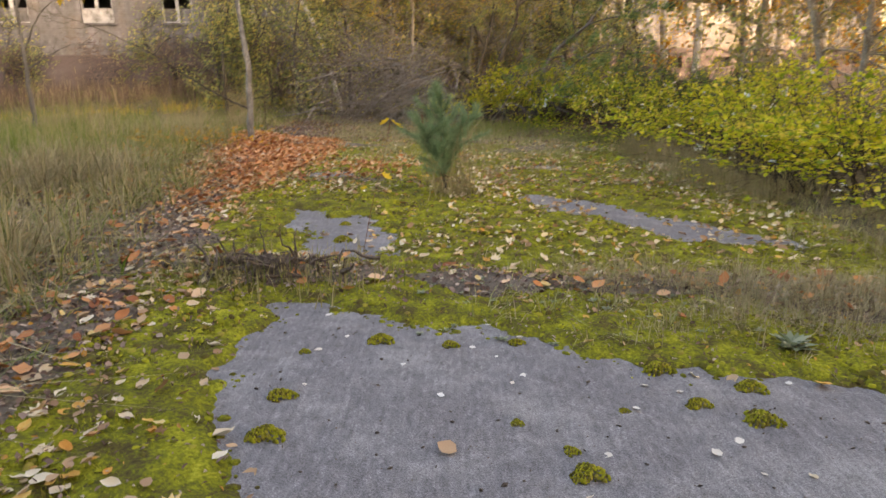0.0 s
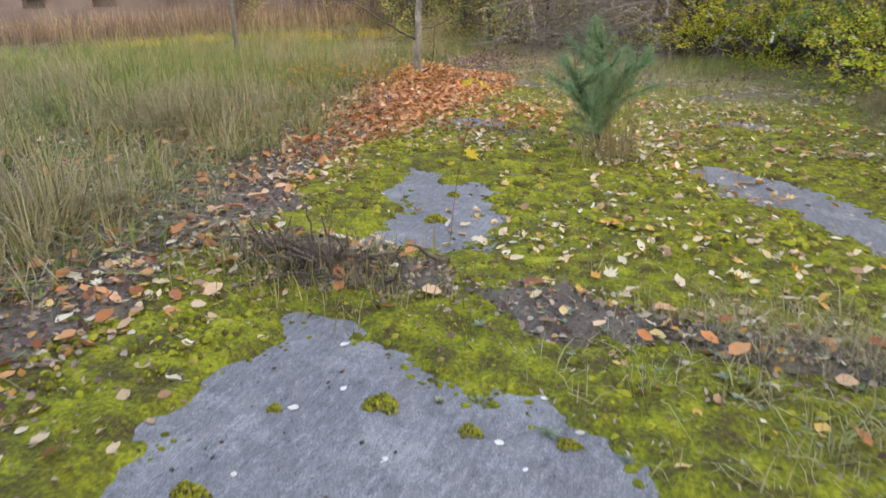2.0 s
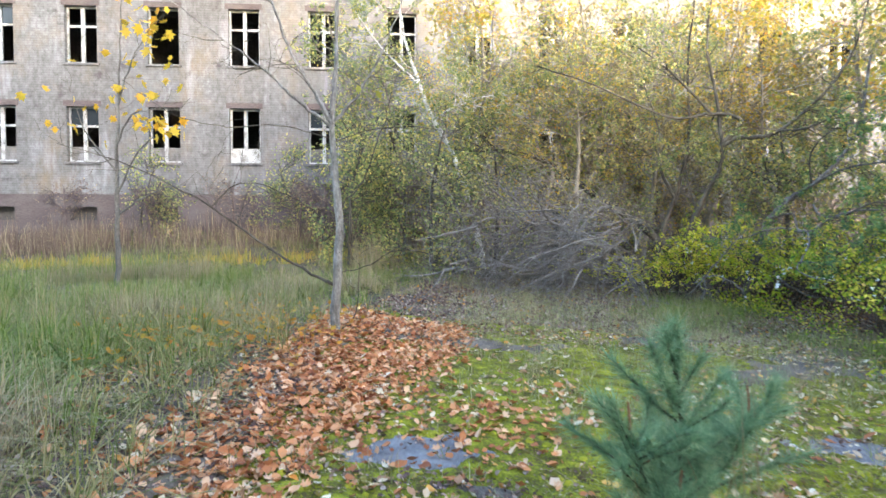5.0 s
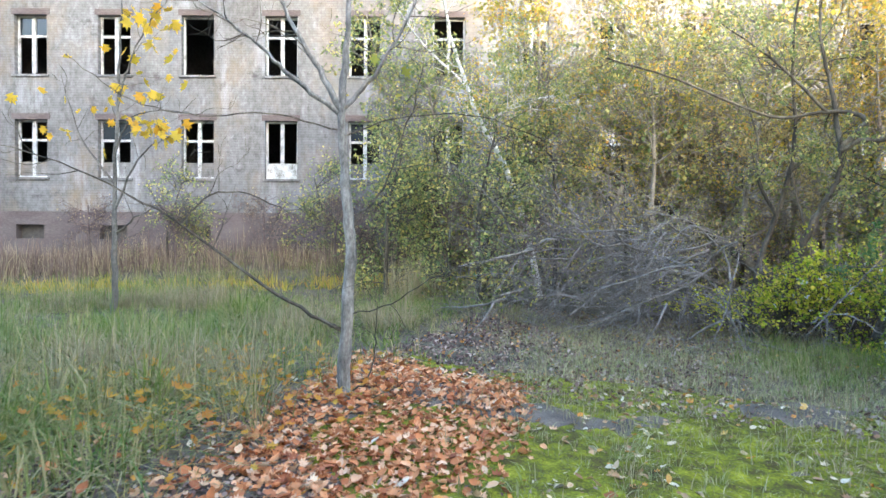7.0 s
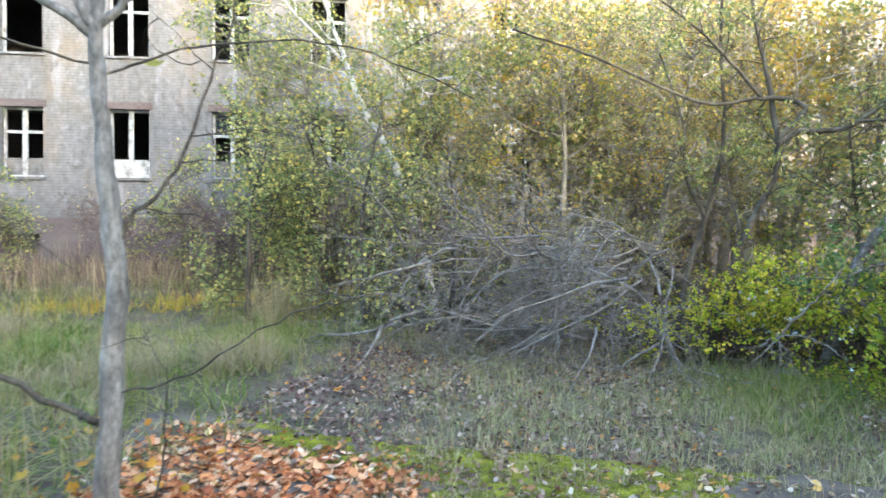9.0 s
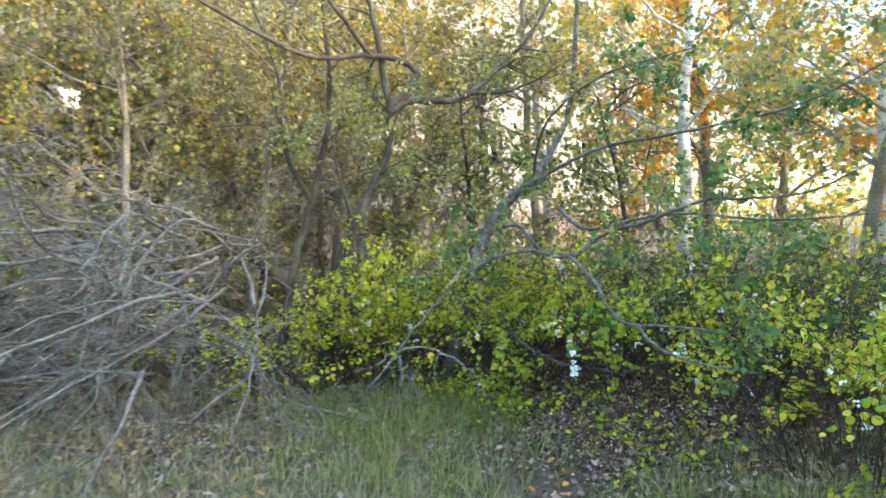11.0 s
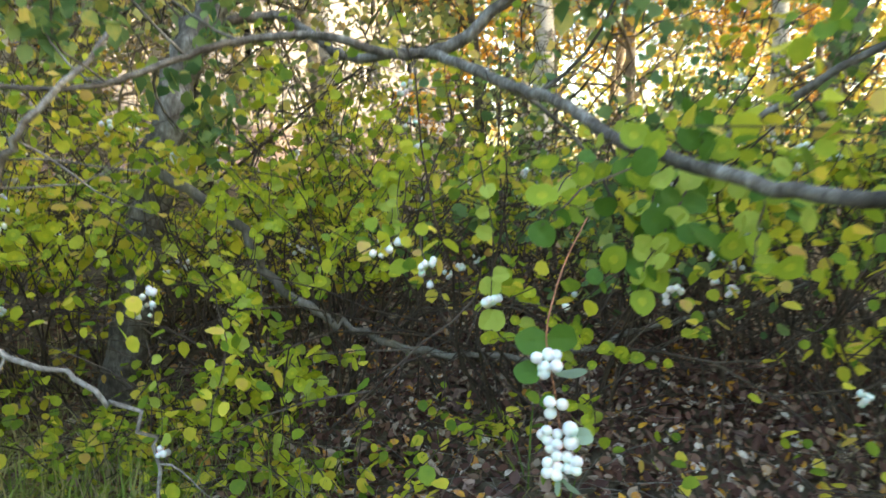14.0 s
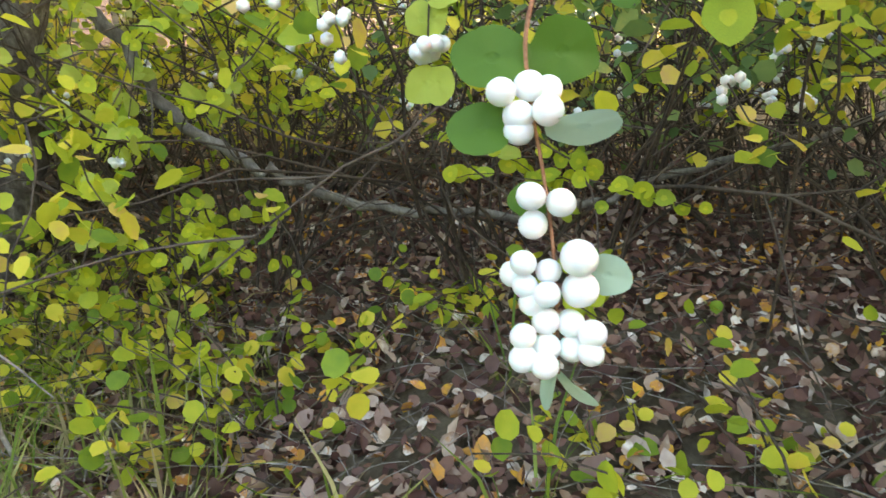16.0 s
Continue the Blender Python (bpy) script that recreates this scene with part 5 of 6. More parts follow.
# darker green leaf colour puts shade into these deep, too brightly lit bushes
SHADY = [snowberry(86, 1.75, 2300, 44, 5, BROAD_V, OVAL_F, M_GREENLEAF, "snowberry shrub with green leaves darkened for shade and a thicket of dark stems")]
rng = np.random.default_rng(84)
NEAR = [(3.3, 16.3), (3.95, 15.1), (2.75, 17.1), (3.6, 14.2), (3.5, 13.0), (2.1, 17.9)]
DEEP = [(4.4, 16.6), (4.9, 15.2), (4.3, 15.75), (5.6, 16.6), (6.0, 15.0), (4.9, 17.7)]
BEYOND = [(3.75, 11.9), (4.1, 10.8), (4.25, 9.7), (4.15, 8.6), (4.1, 7.5), (4.35, 6.5), (4.6, 5.5), (1.4, 17.85), (0.8, 18.15), (0.1, 18.9), (4.8, 13.6), (5.3, 11.4), (5.4, 9.0), (5.5, 7.0), (3.4, 17.9), (2.75, 18.5), (6.0, 13.4), (7.1, 16.2), (6.6, 17.8)]
for kinds, places in ((PROTO[:3], NEAR), (PROTO[3:], BEYOND), (SHADY, DEEP)):
    for i, (x, y) in enumerate(places):
        m = pose(x, y, float(ground_at(x, y)), rng.normal(0, 3), rng.normal(0, 3), rng.uniform(0, 360))
        if places is BEYOND:
            wide, high = rng.uniform(0.85, 1.2), rng.choice([0.7, 0.85, 1.0, 1.2, 1.35])
            m = m @ Matrix.Diagonal((wide, wide, high, 1))
        if i < len(kinds):
            kinds[i].matrix_basis = m
        else:
            copy_thing(kinds[i % len(kinds)], m)

# ---------------------------------------------------------------- hanging berry twig close to the end of the walk
rng = np.random.default_rng(91)
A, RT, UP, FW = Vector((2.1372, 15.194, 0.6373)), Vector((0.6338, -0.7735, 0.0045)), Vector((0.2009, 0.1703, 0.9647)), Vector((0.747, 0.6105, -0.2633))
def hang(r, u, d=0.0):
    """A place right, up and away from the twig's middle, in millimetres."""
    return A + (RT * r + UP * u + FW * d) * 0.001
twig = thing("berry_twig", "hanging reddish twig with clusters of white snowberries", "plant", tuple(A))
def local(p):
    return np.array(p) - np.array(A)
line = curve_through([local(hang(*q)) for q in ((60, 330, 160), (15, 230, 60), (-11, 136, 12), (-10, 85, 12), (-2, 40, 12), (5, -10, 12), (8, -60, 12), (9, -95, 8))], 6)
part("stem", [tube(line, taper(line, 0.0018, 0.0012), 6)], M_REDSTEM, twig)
bm = bmesh.new()
bmesh.ops.create_icosphere(bm, subdivisions=3, radius=1.0)
for v in bm.verts:
    v.co *= 1 + 0.025 * noise.noise(v.co * 1.8) - 0.12 * max(0, -v.co.z - 0.93) * 8 * 0.1
berry_mesh = bpy.data.meshes.new("berry")
bm.to_mesh(berry_mesh)
bm.free()
berry_mesh.materials.append(M_BERRY)
for poly in berry_mesh.polygons:
    poly.use_smooth = True
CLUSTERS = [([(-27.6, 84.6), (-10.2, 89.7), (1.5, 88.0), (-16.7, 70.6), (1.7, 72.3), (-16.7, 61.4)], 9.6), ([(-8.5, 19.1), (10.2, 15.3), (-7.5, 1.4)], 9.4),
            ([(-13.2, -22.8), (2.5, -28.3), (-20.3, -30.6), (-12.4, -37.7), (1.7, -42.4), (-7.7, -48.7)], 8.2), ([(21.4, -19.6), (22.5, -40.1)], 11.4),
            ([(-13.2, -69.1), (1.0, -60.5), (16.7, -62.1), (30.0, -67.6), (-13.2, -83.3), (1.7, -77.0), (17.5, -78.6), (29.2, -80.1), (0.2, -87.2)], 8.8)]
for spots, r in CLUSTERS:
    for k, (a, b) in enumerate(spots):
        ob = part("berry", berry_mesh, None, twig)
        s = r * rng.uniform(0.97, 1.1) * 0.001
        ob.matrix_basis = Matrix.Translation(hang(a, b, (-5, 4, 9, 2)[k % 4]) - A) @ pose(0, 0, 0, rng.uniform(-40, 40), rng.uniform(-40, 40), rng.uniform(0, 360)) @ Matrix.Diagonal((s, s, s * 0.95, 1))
# finer round leaf with a midrib fold and a wavy edge
def big_leaf(seed, rings=5, seg=22):
    rng = np.random.default_rng(seed)
    wv = rng.uniform(0.02, 0.06, 4)
    v, f = [(0, 0.42, -0.03)], []
    for i in range(1, rings + 1):
        for j in range(seg):
            a = 6.2832 * j / seg
            q = 1 + wv[0] * math.sin(3 * a) + wv[1] * math.sin(5 * a + 1)
            rr = i / rings * q
            x, y = 0.46 * rr * math.sin(a), 0.45 - 0.5 * rr * math.cos(a) * (1.0 if math.cos(a) > 0 else 1.08)
            v.append((x, y, 0.16 * abs(x) - 0.15 * (y - 0.4) ** 2 + 0.02 * math.sin(4 * a) * rr))
    for j in range(seg):
        f.append((0, 1 + j, 1 + (j + 1) % seg, 0))
        for i in range(rings - 1):
            a, b = 1 + i * seg, 1 + (i + 1) * seg
            f.append((a + j, b + j, b + (j + 1) % seg, a + (j + 1) % seg))
    tri = np.array([q[:3] for q in f if q[3] == 0])
    return [(np.array(v), np.array([q for q in f if q[3] != 0])), (np.array(v), tri)]


def facing(p, spin, tip=0.0, swing=0.0):
    """Leaf turned towards the walker, tip spun by degrees from up."""
    m = Matrix((RT, UP, -FW)).transposed().to_4x4()
    return Matrix.Translation(p - A) @ m @ pose(0, 0, 0, 0, 0, spin) @ pose(0, 0, 0, tip, swing, 0)


for (a, b, d), spin, tip, swing, s, mt, lab in (((-12, 112, 12), 100, 10, 15, 50, M_DEEPGREEN, ""), ((-10, 112, 14), -85, -15, 10, 48, M_DEEPGREEN, ""), ((-22, 66, 6), 105, 10, 20, 42, M_DEEPGREEN, ""), ((3, 62, 4), -80, 5, 68, 46, M_PALE, "pale green leaf underside"),
                                                ((26, -30, 12), -90, 15, 10, 30, M_PALE, "pale green leaf underside"), ((8, -88, 6), 175, 10, 74, 32, M_PALE, "pale green leaf underside"), ((10, -95, 8), -120, 10, 66, 32, M_PALE, "pale green leaf underside"), ((0, 22, 20), 120, 30, 10, 28, M_DEEPGREEN, "")):
    ob = part("leaf", big_leaf(int(a + 60)), mt, twig, lab)
    s *= 0.001
    ob.matrix_basis = facing(hang(a, b, d), spin, tip, swing) @ Matrix.Diagonal((s, s, s, 1))

LEAFSHAPES = [mesh_of("leaf", big_leaf(k, 3, 14), m) for k, m in ((21, M_LIME), (22, M_DEEPGREEN), (23, M_HEDGE))]

# a second twig a little further back
def small_twig(at, top, count, seed, rad=0.009, nleaf=4, mt=M_LIME):
    rng = np.random.default_rng(seed)
    tw = thing("berry_twig", "thin twig with a cluster of white snowberries and lime leaves", "plant", at)
    line = curve_through([np.array(top) - np.array(at), (np.array(top) - np.array(at)) * 0.45 + rng.normal(0, 0.015, 3), (0, 0, 0.01)], 6)
    part("stem", [tube(line, taper(line, 0.0018, 0.001), 5)], M_STEM, tw)
    for k in range(count):
        ob = part("berry", berry_mesh, None, tw)
        a = 6.28 * k / count
        s = rad * rng.uniform(0.85, 1.1)
        ob.matrix_basis = pose(rad * 1.7 * math.cos(a) * rng.uniform(0.6, 1.2), rad * 1.2 * math.sin(a), rad * rng.uniform(-0.9, 0.9), rng.uniform(0, 90), 0, 0) @ Matrix.Diagonal((s, s, s, 1))
    for k in range(nleaf):
        i = int(rng.integers(2, len(line) - 1))
        ob = part("leaf", big_leaf(seed + k), mt, tw)
        s = rng.uniform(0.028, 0.042)
        ob.matrix_basis = Matrix.Translation(Vector(line[i])) @ facing(A, rng.uniform(60, 300), rng.uniform(-30, 30), rng.uniform(-30, 30)).to_3x3().to_4x4() @ Matrix.Diagonal((s, s, s, 1))
    return tw
def leaf_pair(tw, p, up, s, mt):
    for sw in (-1, 1):
        ob = part("leaf", big_leaf(int(40 + p[0] * 1000 % 17 + sw)), mt, tw)
        ob.matrix_basis = Matrix.Translation(p) @ facing(A, sw * 25 + (0 if up else 180), 12, 8 * sw).to_3x3().to_4x4() @ Matrix.Diagonal((s, s, s, 1))
for at, top, count, seed in (((2.29, 15.477, 0.748), (2.34, 15.55, 1.02), 8, 101), ((2.521, 16.052, 0.806), (2.6, 16.15, 1.0), 6, 102), ((2.565, 16.197, 0.786), (2.65, 16.3, 0.95), 5, 103), ((2.297, 16.652, 0.515), (2.4, 16.7, 0.8), 5, 104),
                            ((2.25, 17.2, 0.63), (2.35, 17.3, 0.9), 5, 105), ((2.36, 16.75, 0.6), (2.45, 16.8, 0.8), 4, 106), ((1.924, 16.361, 0.273), (1.95, 16.5, 0.55), 4, 107)):
    tw = small_twig(at, top, count, seed)
    if seed == 101:
        leaf_pair(tw, Vector((0, 0, 0.014)), True, 0.036, M_LIME)
        leaf_pair(tw, Vector((0.003, 0, -0.02)), False, 0.042, M_LIME)

# ---------------------------------------------------------------- trees over the hedge
def tree_of(name, label, lines, mat, leafmat, nleaf, leafsize, seed, spr=8, ln=0.8, subs=3, thin=0.004, tv=OVAL_V, tf=OVAL_F, clear=None):
    """A tree from a few limbs (points, foot radius), with twigs and leaves grown on them."""
    rng = np.random.default_rng(seed)
    o = np.array(lines[0][0][0], float)
    o[2] = float(ground_at(o[0], o[1])) - 0.03
    t = thing(name, label, "tree", tuple(o))
    shoots = []
    for i, (pts, r) in enumerate(lines):
        line = curve_through(np.array(pts, float) - o, 7, r * 0.12, rng)
        part("trunk" if i == 0 else "limb", [tube(line, taper(line, r, max(r * 0.3, 0.004)), 9)], mat, t)
        shoots += sprout(rng, line, r, spr, ln, 0.8, first=0.35)
    if clear:
        shoots = [(l, r) for l, r in shoots if np.linalg.norm(l + o - np.array(clear[0]), axis=1).min() > clear[1]]
    sub = [s for l, r in shoots for s in sprout(rng, l, r, subs, ln * 0.45, 0.85)]
    part("twig_tangle", [tube(l, taper(l, min(max(r, thin), 0.012), 0.0018), 4) for l, r in shoots] + [tube(l, taper(l, thin * 0.7, 0.0015), 3) for l, r in sub], mat, t, kind="stuff")
    if nleaf:
        at, _ = along(rng, [l for l, _ in sub], nleaf, 0.03)
        part("foliage", [leafy(rng, at, leafsize, tv, tf)], leafmat, t, kind="stuff")
    return t


tree_of("crooked_tree", "crooked dark-barked tree with sparse olive leaves", [([(0.95, 18.4, 0), (1.15, 18.35, 0.9), (1.33, 18.3, 1.62), (1.52, 18.3, 2.05), (1.77, 18.3, 2.6), (1.8, 18.3, 3.1)], 0.085),
        ([(1.8, 18.3, 3.05), (2.13, 18.28, 3.44), (1.9, 18.3, 3.6), (1.5, 18.3, 3.62), (0.75, 18.3, 3.6), (-0.63, 18.3, 4.27), (-1.8, 18.2, 4.7)], 0.045), ([(1.8, 18.3, 3.0), (2.04, 18.3, 3.14), (2.4, 18.3, 3.16), (2.8, 18.3, 3.26), (3.55, 18.3, 3.92), (4.05, 18.3, 4.74), (4.3, 18.3, 5.8)], 0.05),
        ([(1.35, 18.32, 1.7), (1.2, 18.35, 2.3), (1.08, 18.3, 2.85)], 0.022), ([(1.8, 18.3, 3.0), (1.7, 18.4, 3.9), (1.5, 18.4, 5.0), (1.6, 18.5, 6.2)], 0.045), ([(1.6, 18.3, 3.62), (0.8, 18.0, 4.4), (0.0, 17.8, 5.0)], 0.03), ([(2.8, 18.3, 3.26), (3.3, 18.0, 3.3), (4.0, 17.7, 3.7)], 0.025)], M_DARKBARK, M_OLIVE, 4200, 0.05, 111, 11, 1.0)
tree_of("forked_tree", "slim dark tree rising beside the crooked one", [([(0.55, 18.9, 0), (0.75, 18.9, 1.2), (1.05, 18.9, 2.2), (1.25, 18.9, 3.2), (1.2, 18.9, 4.8), (1.35, 18.9, 6.4)], 0.055), ([(1.0, 18.9, 2.0), (0.7, 18.8, 2.6), (0.65, 18.8, 3.4), (0.3, 18.7, 4.4)], 0.035)], M_DARKBARK, M_TAN, 1500, 0.05, 114, 10, 0.9)
tree_of("leaning_tree", "leaning grey tree whose lichened boughs overhang the hedge", [([(2.15, 17.65, 0), (2.3, 17.5, 0.8), (2.43, 17.4, 1.41), (2.56, 17.38, 1.65), (2.8, 17.44, 1.92), (3.15, 17.55, 2.15), (3.7, 17.85, 2.62), (4.1, 18.1, 3.3), (4.3, 18.2, 4.6)], 0.085),
        ([(2.5, 17.4, 1.6), (2.83, 17.31, 1.68), (2.8, 16.92, 1.52), (2.77, 16.65, 1.41), (2.81, 16.26, 1.37), (2.73, 15.85, 1.23), (2.64, 15.58, 1.15), (2.52, 15.33, 1.05), (2.4, 15.0, 0.97), (2.33, 14.77, 0.96), (2.27, 14.62, 0.97), (2.2, 14.38, 0.89), (2.28, 14.15, 0.82), (2.5, 13.85, 0.78)], 0.022),
        ([(2.27, 14.62, 0.97), (2.28, 14.51, 0.99), (2.29, 14.4, 1.0), (2.4, 14.1, 1.0), (2.55, 13.85, 0.97)], 0.012), ([(2.81, 16.26, 1.37), (2.89, 16.18, 1.41), (2.99, 16.07, 1.53), (3.09, 15.91, 1.61), (3.19, 15.66, 1.66), (3.26, 15.43, 1.74), (3.36, 15.1, 1.83), (3.41, 14.84, 1.82), (3.6, 14.4, 1.85), (3.9, 14.0, 2.1)], 0.022),
        ([(3.01, 16.73, 1.83), (3.03, 16.39, 1.64), (3.16, 16.17, 1.63), (3.25, 15.99, 1.68), (3.47, 15.68, 1.73), (3.65, 15.36, 1.71), (3.82, 15.05, 1.66), (4.0, 14.7, 1.66), (4.3, 14.2, 1.7)], 0.02), ([(2.81, 16.26, 1.37), (2.71, 16.33, 1.37), (2.51, 16.46, 1.43), (2.26, 16.55, 1.39), (2.03, 16.59, 1.3), (1.89, 16.59, 1.25), (1.66, 16.61, 1.24), (1.38, 16.61, 1.26)], 0.017),
        ([(3.05, 15.45, 1.03), (3.06, 15.26, 1.13), (3.07, 15.03, 1.25), (3.05, 14.8, 1.25), (3.02, 14.5, 1.28), (3.1, 14.1, 1.4)], 0.012),
        ([(3.0, 17.5, 2.05), (3.4, 16.7, 2.4), (3.9, 15.8, 2.5), (4.2, 14.9, 2.6), (4.4, 14.1, 2.9)], 0.02), ([(3.2, 17.55, 2.2), (3.0, 16.9, 2.7), (3.1, 16.1, 3.0), (3.5, 15.4, 3.1)], 0.018)], M_LICHENBARK, M_GREENLEAF, 3600, 0.055, 112, 7, 0.6, clear=((2.1, 14.95, 0.8), 0.75))
tree_of("birch_tree", "thin pale birch with yellowing leaves behind the brush", [([(-3.2, 20.3, 0), (-3.5, 20.1, 1.6), (-3.93, 19.95, 3.0), (-4.47, 19.77, 4.01), (-4.75, 19.68, 4.79), (-5.13, 19.56, 6.13), (-5.4, 19.5, 8.4)], 0.075), ([(-4.4, 19.8, 3.9), (-3.6, 19.6, 4.3), (-2.6, 19.5, 4.4)], 0.03), ([(-4.7, 19.7, 4.7), (-5.6, 19.4, 5.6), (-6.3, 19.2, 6.6)], 0.03)], M_BIRCH, M_OLIVE, 5200, 0.055, 113, 14, 1.3)

# ---------------------------------------------------------------- brush pile of a fallen tree
rng = np.random.default_rng(121)
pile = thing("brush_pile", "tangle of grey lichened dead branches of a fallen tree", "brush", (-1.0, 17.6, float(ground_at(-1, 17.6))))
fine = []
for i in range(95):
    s = np.array([np.clip(rng.normal(0.1, 1.1), -2.4, 1.3), rng.normal(0.9, 0.8), rng.uniform(0.2, 1.8)])
    d = np.array([rng.normal(-0.7, 0.6), rng.normal(-0.6, 0.5), rng.normal(0.15, 0.35)])
    line = wander(rng, s, d, rng.uniform(1.2, 2.8), 9, 0.16, -0.07)
    line[:, 2] = np.maximum(line[:, 2], 0.02)
    part("branch", [tube(line, taper(line, rng.uniform(0.01, 0.028), 0.005), 6)], M_DEAD, pile)
    fine += [l for l, _ in sprout(rng, line, 0.008, 12, 0.9, 0.7, 0.2, -0.05, 0.15, 6)]
fine += [l for f in fine[:] for l, _ in sprout(rng, f, 0.004, 2, 0.4, 0.8, 0.2, -0.04)]
for l in fine:
    l[:, 2] = np.maximum(l[:, 2], 0.01)
part("twig_tangle", [tube(l, taper(l, 0.0045, 0.002), 3) for l in fine], M_DEAD, pile, kind="stuff")
log = curve_through([(-3.2, 3.5, 3.3), (-1.3, 3.6, 3.1), (0.2, 3.0, 2.2), (1.6, 2.4, 1.2), (2.6, 1.6, 0.1)], 8, 0.01, rng)
part("fallen_trunk", [tube(log, taper(log, 0.05, 0.11), 9)], M_DARKBARK, pile, "broken fallen trunk")

# ---------------------------------------------------------------- the wood behind
def wood_tree(seed, h, crown, leafmat, nleaf, leafsize, mat, label, name="woodland_tree", low=0.3, limbs=16, group="woodland"):
    rng = np.random.default_rng(seed)
    t = thing(name, label, "tree", group=group)
    tr = wander(rng, (0, 0, -0.1), (rng.normal(0, 0.06), rng.normal(0, 0.06), 1), h, 12, 0.05)
    part("trunk", [tube(tr, taper(tr, 0.013 * h + 0.01, 0.015), 8)], mat, t)
    ls = []
    for _ in range(limbs):
        f = low + (0.97 - low) * rng.random()
        a = rng.uniform(0, 6.283)
        ls.append((wander(rng, tr[int(f * 12)], (math.cos(a), math.sin(a), rng.uniform(0.2, 1.0)), crown * (1.3 - f * 0.8) * rng.uniform(0.7, 1.2), 8, 0.16, -0.01), 0.02))
    sh = [s for l, r in ls for s in sprout(rng, l, r, 7, crown * 0.5, 0.8, n=4)]
    sub = [s for l, r in sh for s in sprout(rng, l, r, 2, crown * 0.28, 0.9, n=4)]
    part("bough_work", [tube(l, taper(l, 0.004 * h, 0.006), 5) for l, _ in ls], mat, t, kind="stuff")
    part("twig_tangle", [tube(l, taper(l, 0.008, 0.003), 3) for l, _ in sh + sub], mat, t, kind="stuff")
    if nleaf:
        at, _ = along(rng, [l for l, _ in sub], int(nleaf * 0.8), 0.09)
        part("foliage", [leafy(rng, at, leafsize * 1.22, SPRIG_V, SPRIG_F)], leafmat, t, kind="stuff")
    return t


KINDS = [wood_tree(131, 9, 2.4, M_YELLOW, 4800, 0.115, M_BIRCH, "slender birch with thin yellow foliage", "birch_tree"), wood_tree(132, 7, 2.2, M_OLIVE, 5400, 0.096, M_THICKET, "woodland tree with olive and yellow foliage", low=0.12),
         wood_tree(133, 5, 2.0, M_TAN, 2500, 0.08, M_THICKET, "bare grey thicket tree with a few tan leaves", "thicket_tree", 0.08, 22), wood_tree(134, 8, 2.6, M_ORANGE, 7000, 0.11, M_BARK, "maple in orange-yellow autumn foliage", "maple_tree", 0.2),
         wood_tree(135, 3.4, 1.5, M_OLIVE, 3900, 0.08, M_DARKBARK, "olive-green shrub at the edge of the wood", "wild_shrub", 0.08, 15), wood_tree(136, 10, 2.6, M_TAN, 4600, 0.115, M_BIRCH, "tall pale birch with thin tan foliage", "birch_tree", 0.35),
         wood_tree(138, 5.5, 2.1, M_OLIVE, 8000, 0.06, M_THICKET, "dense pale-twigged thicket tree with small olive leaves", "thicket_tree", 0.06, 26), wood_tree(139, 7.5, 2.4, M_YELLOW, 9000, 0.065, M_THICKET, "pale-twigged tree with small yellow leaves", "thicket_tree", 0.15, 26),
         wood_tree(140, 1.9, 1.1, M_WEED, 900, 0.05, M_BRUSH, "low purplish-brown brush before the building", "bare_shrub", 0.03, 14)]
rng = np.random.default_rng(137)
SPOTS = [(4, -4.2, 18.9), (4, -3.0, 20.4), (4, -5.4, 20.6), (1, -2.2, 21.5), (2, -1.2, 20.0), (2, 0.5, 22.0), (2, 1.8, 22.4), (1, 0.4, 23.0), (2, -0.4, 22.2), (0, 2.6, 22.6), (1, 3.4, 22.6), (2, 4.8, 21.6), (5, -1.4, 24.4), (0, -4.4, 23.6), (1, 5.6, 21.5), (2, 3.0, 21.4),
         (0, 6.8, 19.2), (1, 7.4, 16.8), (3, 8.6, 20.6), (0, 9.6, 18.0), (3, 10.8, 15.4), (1, 7.2, 13.0), (2, 6.6, 11.2), (0, 8.6, 10.8), (3, 9.8, 12.6), (1, 7.4, 8.4), (3, 9.4, 8.0), (0, 7.8, 5.6), (1, 9.2, 3.8), (3, 12, 18.2), (0, 11, 23), (5, 7.6, 24.2), (3, 13.8, 13), (0, 13.4, 9.8), (5, 15, 16.5), (3, 16.5, 20), (0, 5, 25), (3, 14, 26), (4, -6.4, 19.4), (4, -1.6, 21.0), (4, 0.9, 23.0), (4, -3.6, 22.4), (4, 2.6, 23.4), (4, -7.4, 22.0), (4, 5.0, 18.2), (1, -6.6, 22.6),
         (6, -4.4, 21.4), (7, -3.2, 22.8), (6, -2.0, 20.6), (7, -0.8, 21.6), (6, 0.4, 20.8), (7, 1.9, 22.0), (4, 3.3, 19.3), (7, 0.4, 24.4), (6, -5.6, 22.4), (7, 10.4, 20.4), (7, 11.8, 22.0),
         (8, -16.5, 21.6), (8, -14.0, 22.0), (8, -11.6, 22.6), (8, -9.4, 23.0), (8, -8.4, 24.0), (8, -7.4, 22.8), (8, -6.4, 23.6), (8, -5.4, 22.8), (8, -4.6, 24.2), (8, -6.0, 21.4), (8, -8.2, 21.6), (8, -3.6, 19.6)]
first = [False] * len(KINDS)
for k, x, y in SPOTS:
    m = pose(x, y, float(lie(x, y)), 0, 0, rng.uniform(0, 360))
    if not first[k]:
        KINDS[k].matrix_basis, first[k] = m, True
    else:
        copy_thing(KINDS[k], m)
